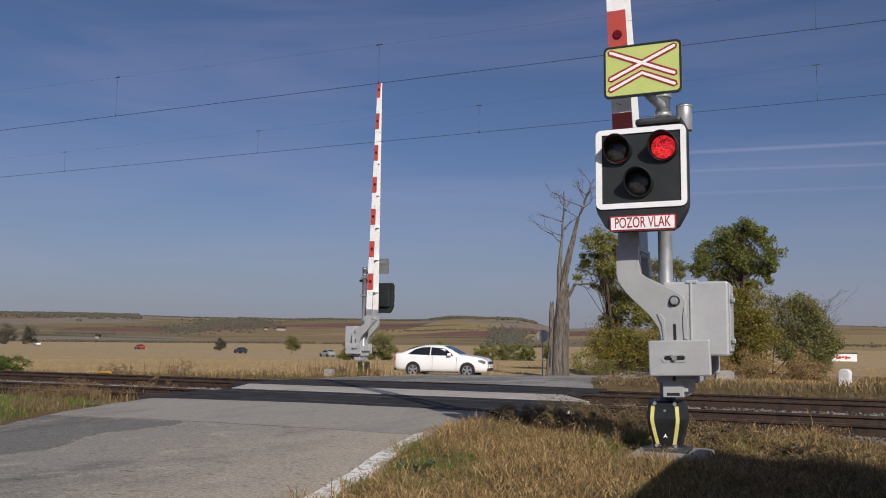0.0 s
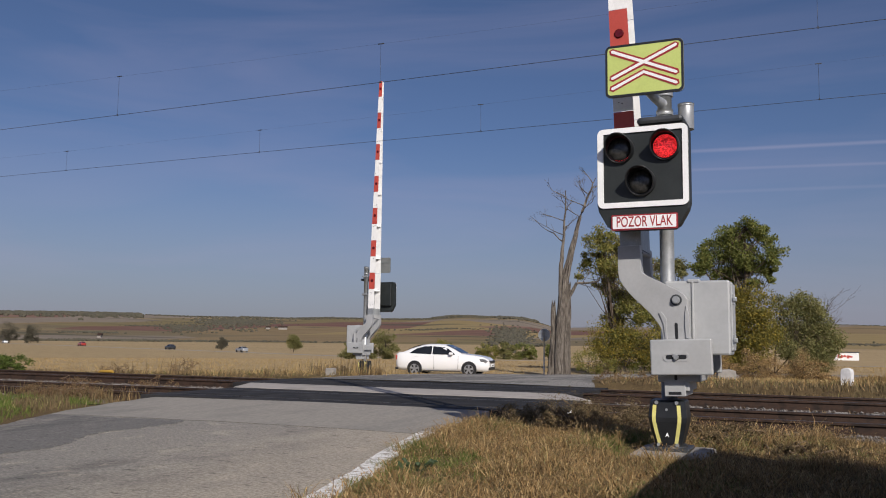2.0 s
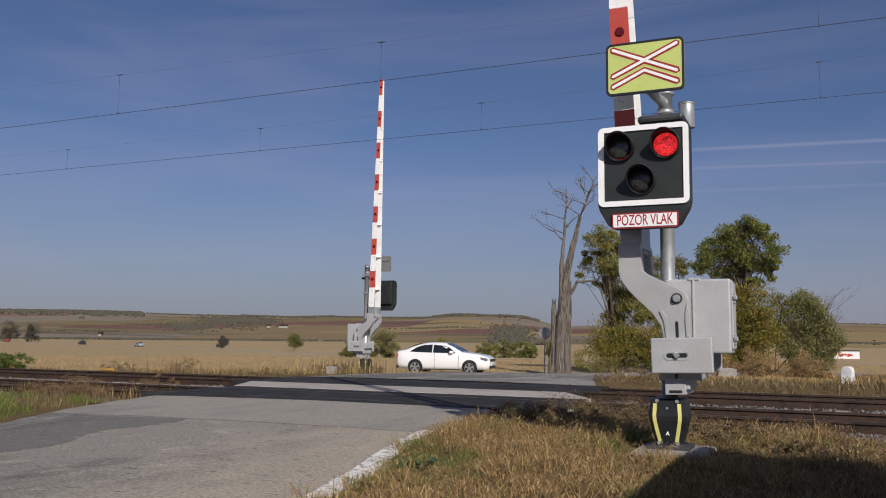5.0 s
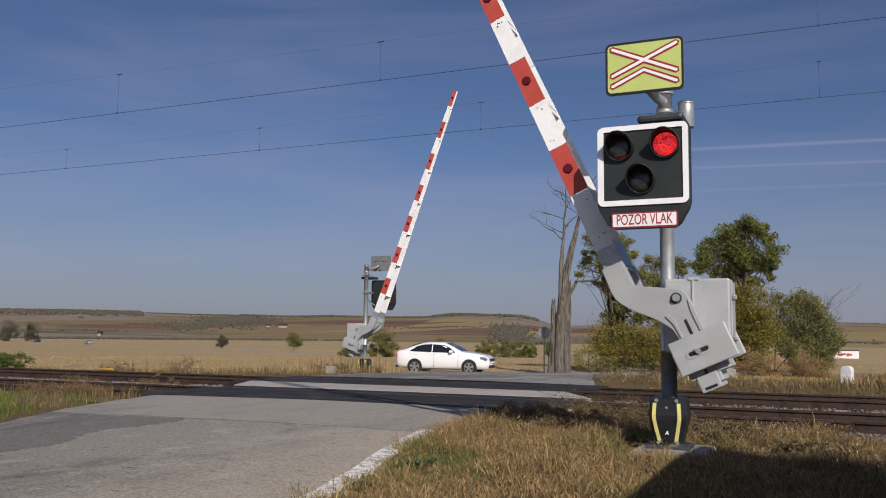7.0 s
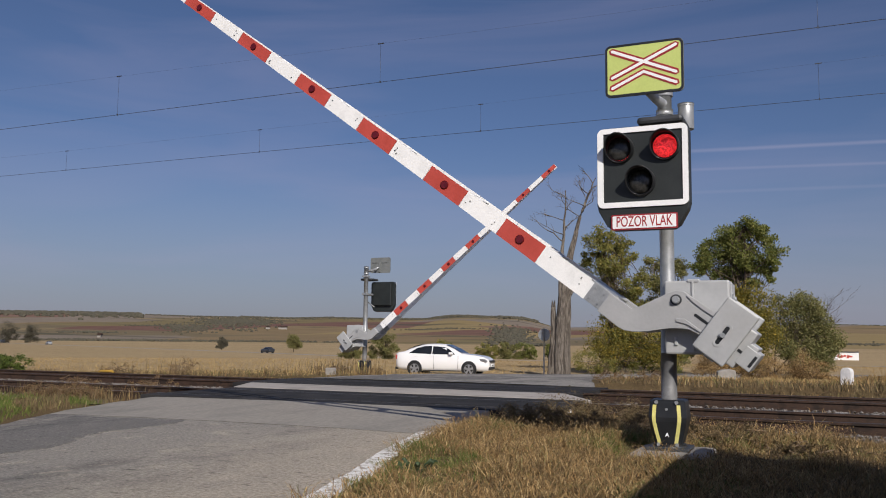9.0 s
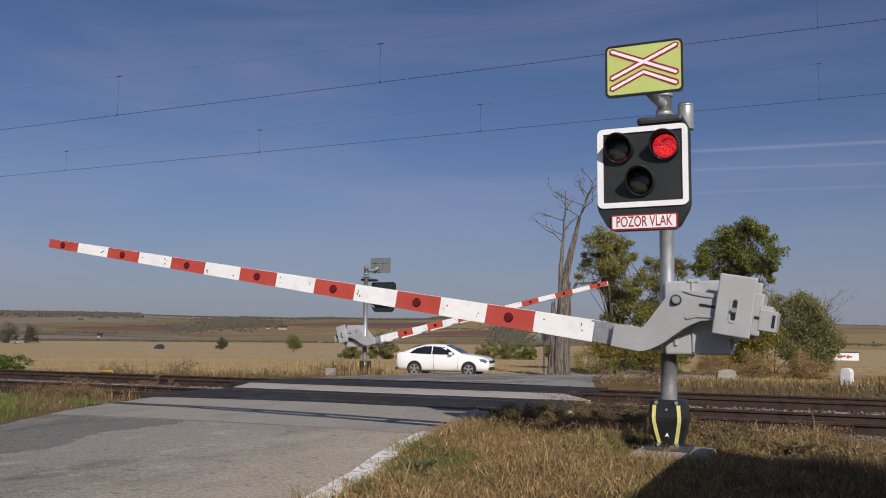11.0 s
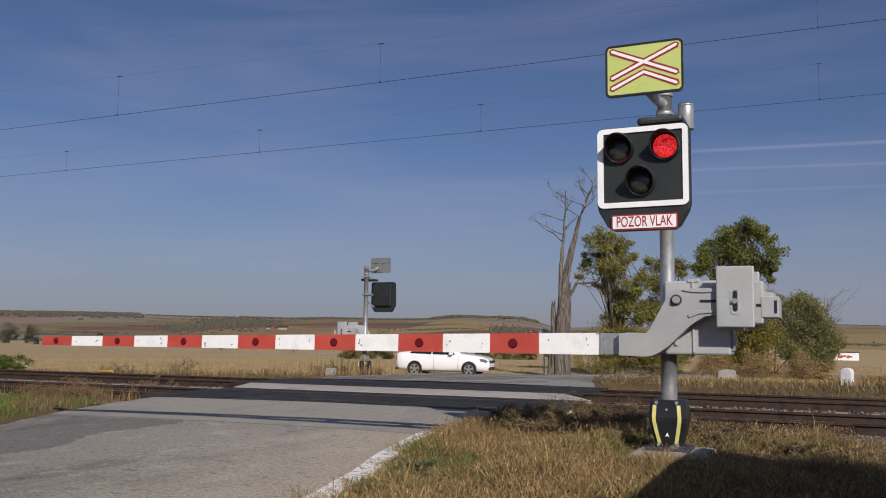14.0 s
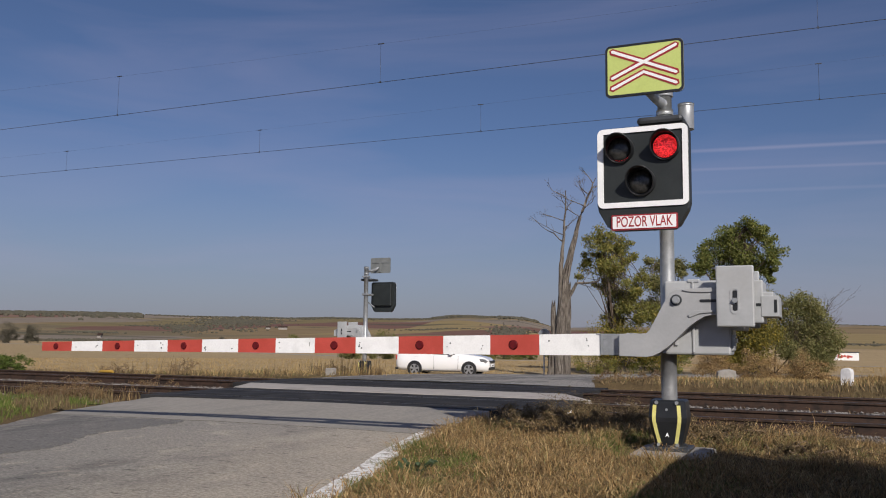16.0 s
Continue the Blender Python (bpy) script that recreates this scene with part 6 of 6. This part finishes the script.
# seed heads: short pale specks over the dry grass
for _ in range(16000):
    y = 3.4 + 6.6 * rng.random()
    x = rng.uniform(-4.4, 0.9)
    if x < along(RIGHT, y) + 0.05 or n2(x, y, 0.9, 21) < -0.05 or (-1.7 < x < -0.85 and 7.2 < y < 8.5):
        continue
    dry.append((x, y, height(x, y) + rng.uniform(0.05, 0.19), rng.uniform(0.015, 0.035), rng.uniform(0.3, 1.5), rng.uniform(0.002, 0.0045)))
# dead weeds: bushy clumps of thin stems with small curled leaves
for k, (x, y, w, h) in enumerate(((-3.05, 10.7, 0.46, 0.60), (-2.45, 10.45, 0.5, 0.48), (-3.75, 10.5, 0.32, 0.26), (-1.85, 10.1, 0.42, 0.26), (-2.7, 9.9, 0.4, 0.26), (-3.3, 9.9, 0.36, 0.28), (-0.75, 9.5, 0.42, 0.20), (-1.3, 9.3, 0.4, 0.18), (-0.9, 8.9, 0.35, 0.15), (-0.1, 8.5, 0.4, 0.11), (0.8, 8.4, 0.45, 0.11),
                                  (-12.6, 11.9, 0.5, 0.36), (-13.5, 12.0, 0.45, 0.30), (-16.0, 15.2, 0.5, 0.3), (-14.0, 15.4, 0.5, 0.34), (-20.0, 20.4, 0.5, 0.42), (-17.6, 20.6, 0.4, 0.55), (-13.6, 22.4, 0.5, 0.4), (-12.2, 22.6, 0.4, 0.36), (-4.9, 21.5, 0.5, 0.34), (-3.9, 22.2, 0.5, 0.30))):
    z = height(x, y) if not 10.9 < y < 20.2 else -0.19
    leafy("dead_weed", (x, y, z - 0.02), [(0, 0, h * 0.5, w, h * 0.5), (w * 0.6, 0.1, h * 0.4, w * 0.7, h * 0.4), (-w * 0.6, 0, h * 0.42, w * 0.7, h * 0.42)], WEED if k < 11 else RUSTWEED, "dry dark brown weed clump beside the rails" if k < 11 else "rust-brown dock weed beside the tracks", "weed", 40 if k < 13 else 24, 260 if k < 13 else 70, 0.010 if y < 13 else 0.013, 12, 80 + k, 0.0045, DEADSTEM, "dead weeds", 0.7 if k < 13 else 0.5)
# the other verge, greener
for _ in range(56000):
    y = rng.uniform(6.8, 12.0)
    x = rng.uniform(-26, -8.5)
    if x > along(LEFT, y) - 0.05 - 0.3 * rng.random():
        continue
    z = (height(x, y) if y < 11 else -0.2) - 0.02
    if y > 11.5 or n2(x, y, 0.5, 9) < -0.42:
        (weed if rng.random() < 0.85 else half).append((x, y, z, rng.uniform(0.05, 0.18), rng.uniform(0.1, 0.6), rng.uniform(0.004, 0.008)))
    else:
        (green if rng.random() < 0.85 else half).append((x, y, z, rng.uniform(0.05, 0.17), rng.uniform(0.2, 1.1), rng.uniform(0.003, 0.006)))
for _ in range(600):
    x, y = rng.gauss(-12.3, 1.0), rng.gauss(11.9, 0.35)
    if x < -11.0:
        (weed if rng.random() < 0.85 else dry).append((x, y, -0.2, rng.uniform(0.12, 0.4), rng.uniform(0.1, 0.5), rng.uniform(0.004, 0.009)))
# between and beyond the tracks
for _ in range(42000):
    x = rng.uniform(-34, 7)
    y = rng.choice((rng.uniform(14.3, 16.0), rng.uniform(18.9, 20.4), rng.uniform(19.4, 25), rng.uniform(19.8, 27)))
    if y < 17 and (rng.random() > 0.08 or n2(x, y, 0.4, 6) < 0.1 or -12 < x < -3.3):
        continue
    if along(LEFT, y) - 0.3 < x < along(RIGHT, y) + 0.3:
        continue
    z = -0.2 if y < 20.3 else height(x, y) - 0.02
    near = y < 23
    if x < -12 and y > 22.5:
        stalk.append((x, y, z, rng.uniform(0.06, 0.24), rng.uniform(0.1, 0.9), rng.uniform(0.005, 0.012)))
    else:
        (weed if near and rng.random() < 0.72 else (half if rng.random() < 0.25 else dry)).append((x, y, z, rng.uniform(0.05, 0.2) * (1 + max(0, 2 * n2(x, y, 0.5, 12))), rng.uniform(0.2, 1.2), rng.uniform(0.005, 0.010)))
# stubble rows on the field
for _ in range(60000):
    r = 26 + 60 * rng.random() ** 1.6
    b = radians(rng.uniform(-5, 53))
    x, y = -r * math.sin(b), r * math.cos(b)
    if y < 24 or (-13.5 < x < 3 and y < 56) or (x > -13 and y < 27):
        if not (x > -5.0 and 26 < y < 43):
            continue
        if x < along(RIGHT, y) + 0.5:
            continue
    if abs(x + 16.4) < 2.6 and abs(y - 37.5) < 1.5:
        continue
    y += 0.3 * math.sin(y * 8)
    stalk.append((x, y, height(x, y) - 0.02, rng.uniform(0.04, 0.18), rng.uniform(0.2, 1.2), rng.uniform(0.006, 0.018)))
# rank dry grass along the inside of the far bend
INSIDE = [(b[1], b[0]) for b in RIGHT_FAR[6:]]
for _ in range(15000):
    x = rng.uniform(-3.2, 12)
    y = along(INSIDE, x) - rng.uniform(0.15, 2.6)
    (dry if rng.random() < 0.5 else (weed if rng.random() < 0.4 else stalk)).append((x, y, height(x, y) - 0.02, rng.uniform(0.18, 0.42) * (1 + 0.6 * n2(x, y, 0.6, 31)), rng.uniform(0.1, 0.9), rng.uniform(0.006, 0.014)))
# tall dry stems before the far barrier
for cx, cy, n in ((-14.6, 24.2, 120), (-15.8, 25, 90), (-12.4, 22.6, 160), (-18.4, 21, 60), (-8.6, 41.0, 120)):
    for _ in range(n):
        x, y = cx + rng.gauss(0, 0.5), cy + rng.gauss(0, 0.4)
        (stalk if rng.random() < 0.5 else weed).append((x, y, height(x, y) - 0.02, rng.uniform(0.2, 0.75), rng.uniform(0.05, 0.35), rng.uniform(0.005, 0.012)))
blades("dry_grass", dry, DRY, "tawny dry grass on the verge", "grass")
blades("mixed_grass", half, DRYGREEN, "half-dry green and tan grass", "grass")
blades("green_grass", green, GREEN, "short green grass on the verge", "grass")
blades("weeds", weed, WEED, "dark brown dead weeds along the rails", "weeds")
blades("stubble", stalk, STALK, "pale maize stubble and dry stalks", "stubble")
# a few broad leaves in the near verge
plant = thing("broadleaf_plant", pose(-2.85, 6.0, 0.0) @ Matrix.Scale(0.6, 4), "small bluish-green broad-leaved plant in the grass", "plant")
for k in range(11):
    a, r = rng.uniform(0, 6.28), rng.uniform(0.05, 0.2)
    bm = bmesh.new()
    pts = [(0, 0), (0.35, 0.22), (0.75, 0.2), (1, 0), (0.75, -0.2), (0.35, -0.22)]
    ln = rng.uniform(0.10, 0.2)
    up = [bm.verts.new((r * math.cos(a) + u * ln * math.cos(a) - v * ln * math.sin(a), r * math.sin(a) + u * ln * math.sin(a) + v * ln * math.cos(a), 0.02 + 0.14 * math.sin(u * 2.2))) for u, v in pts]
    dn = [bm.verts.new(v.co - Vector((0, 0, 0.004))) for v in up]
    bm.faces.new(up)
    bm.faces.new(dn[::-1])
    for i in range(6):
        bm.faces.new((up[i], dn[i], dn[(i + 1) % 6], up[(i + 1) % 6]))
    part("leaf", bm, material("bluish_leaf", [(0.045, 0.075, 0.035), (0.07, 0.105, 0.045)], 0.6, 0, 20, 80, 0.1) if k == 0 else bpy.data.materials["bluish_leaf"], plant)


# ---- motion ----
NEAR_ARM = [(0, 88.4), (4.2, 88.4), (5.3, 88.4), (5.7, 87.0), (6.0, 83.6), (6.3, 79.3), (6.5, 75.7), (7, 66.2), (7.5, 58.8), (8, 51.5), (8.5, 44.1), (9, 37.0), (9.2, 34.2),
            (9.7, 27.3), (10.2, 20.4), (10.7, 13.6), (11.0, 9.6), (11.3, 5.8), (11.5, 4.05), (11.7, 2.7), (12, 1.1), (12.25, -0.4), (12.4, 0.1), (12.6, 1.4), (12.8, 1.97), (13, 1.8),
            (13.25, 0.8), (13.5, -0.2), (13.75, 0.3), (14, 0.55), (14.25, 0.2), (14.5, -0.2), (14.75, -0.05), (15, 0.05), (15.5, 0.08), (16, 0.03)]
FAR_ARM = [(0, 89.2), (4.2, 89.2), (5.3, 89.2), (5.7, 88.0), (6.0, 85.8), (6.3, 82.3), (6.5, 79.2), (7, 70.0), (7.4, 64.1), (8, 54.7), (8.5, 47.6), (9, 40.7), (9.2, 38.0),
           (9.7, 31.0), (10.2, 24.2), (10.7, 17.5), (11.0, 13.7), (11.3, 9.9), (11.5, 6.8), (11.8, 3.0), (12.1, 0.7), (12.35, -0.1), (12.8, 1.2), (13.3, 0.1), (13.8, 0.5), (14.4, 0.2), (16, 0.2)]


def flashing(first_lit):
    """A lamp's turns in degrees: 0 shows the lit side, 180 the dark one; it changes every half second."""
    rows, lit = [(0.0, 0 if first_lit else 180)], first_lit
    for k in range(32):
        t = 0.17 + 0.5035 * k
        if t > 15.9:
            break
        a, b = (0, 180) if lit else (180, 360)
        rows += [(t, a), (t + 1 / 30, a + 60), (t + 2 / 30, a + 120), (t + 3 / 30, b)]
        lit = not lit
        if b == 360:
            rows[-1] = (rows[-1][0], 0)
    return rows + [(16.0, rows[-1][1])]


def motions():
    for arm, rows in ((near_arm, NEAR_ARM), (far_arm, FAR_ARM)):
        walk(arm, [(t, pose(0.12, 0, 1.37, 0, e, 0)) for t, e in rows])
    for car, rows in traffic:
        walk(car, [(t, on_road(s)) for t, s in rows])
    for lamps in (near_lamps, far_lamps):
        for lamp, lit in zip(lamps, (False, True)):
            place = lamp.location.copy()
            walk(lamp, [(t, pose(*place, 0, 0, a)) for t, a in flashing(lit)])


motions()
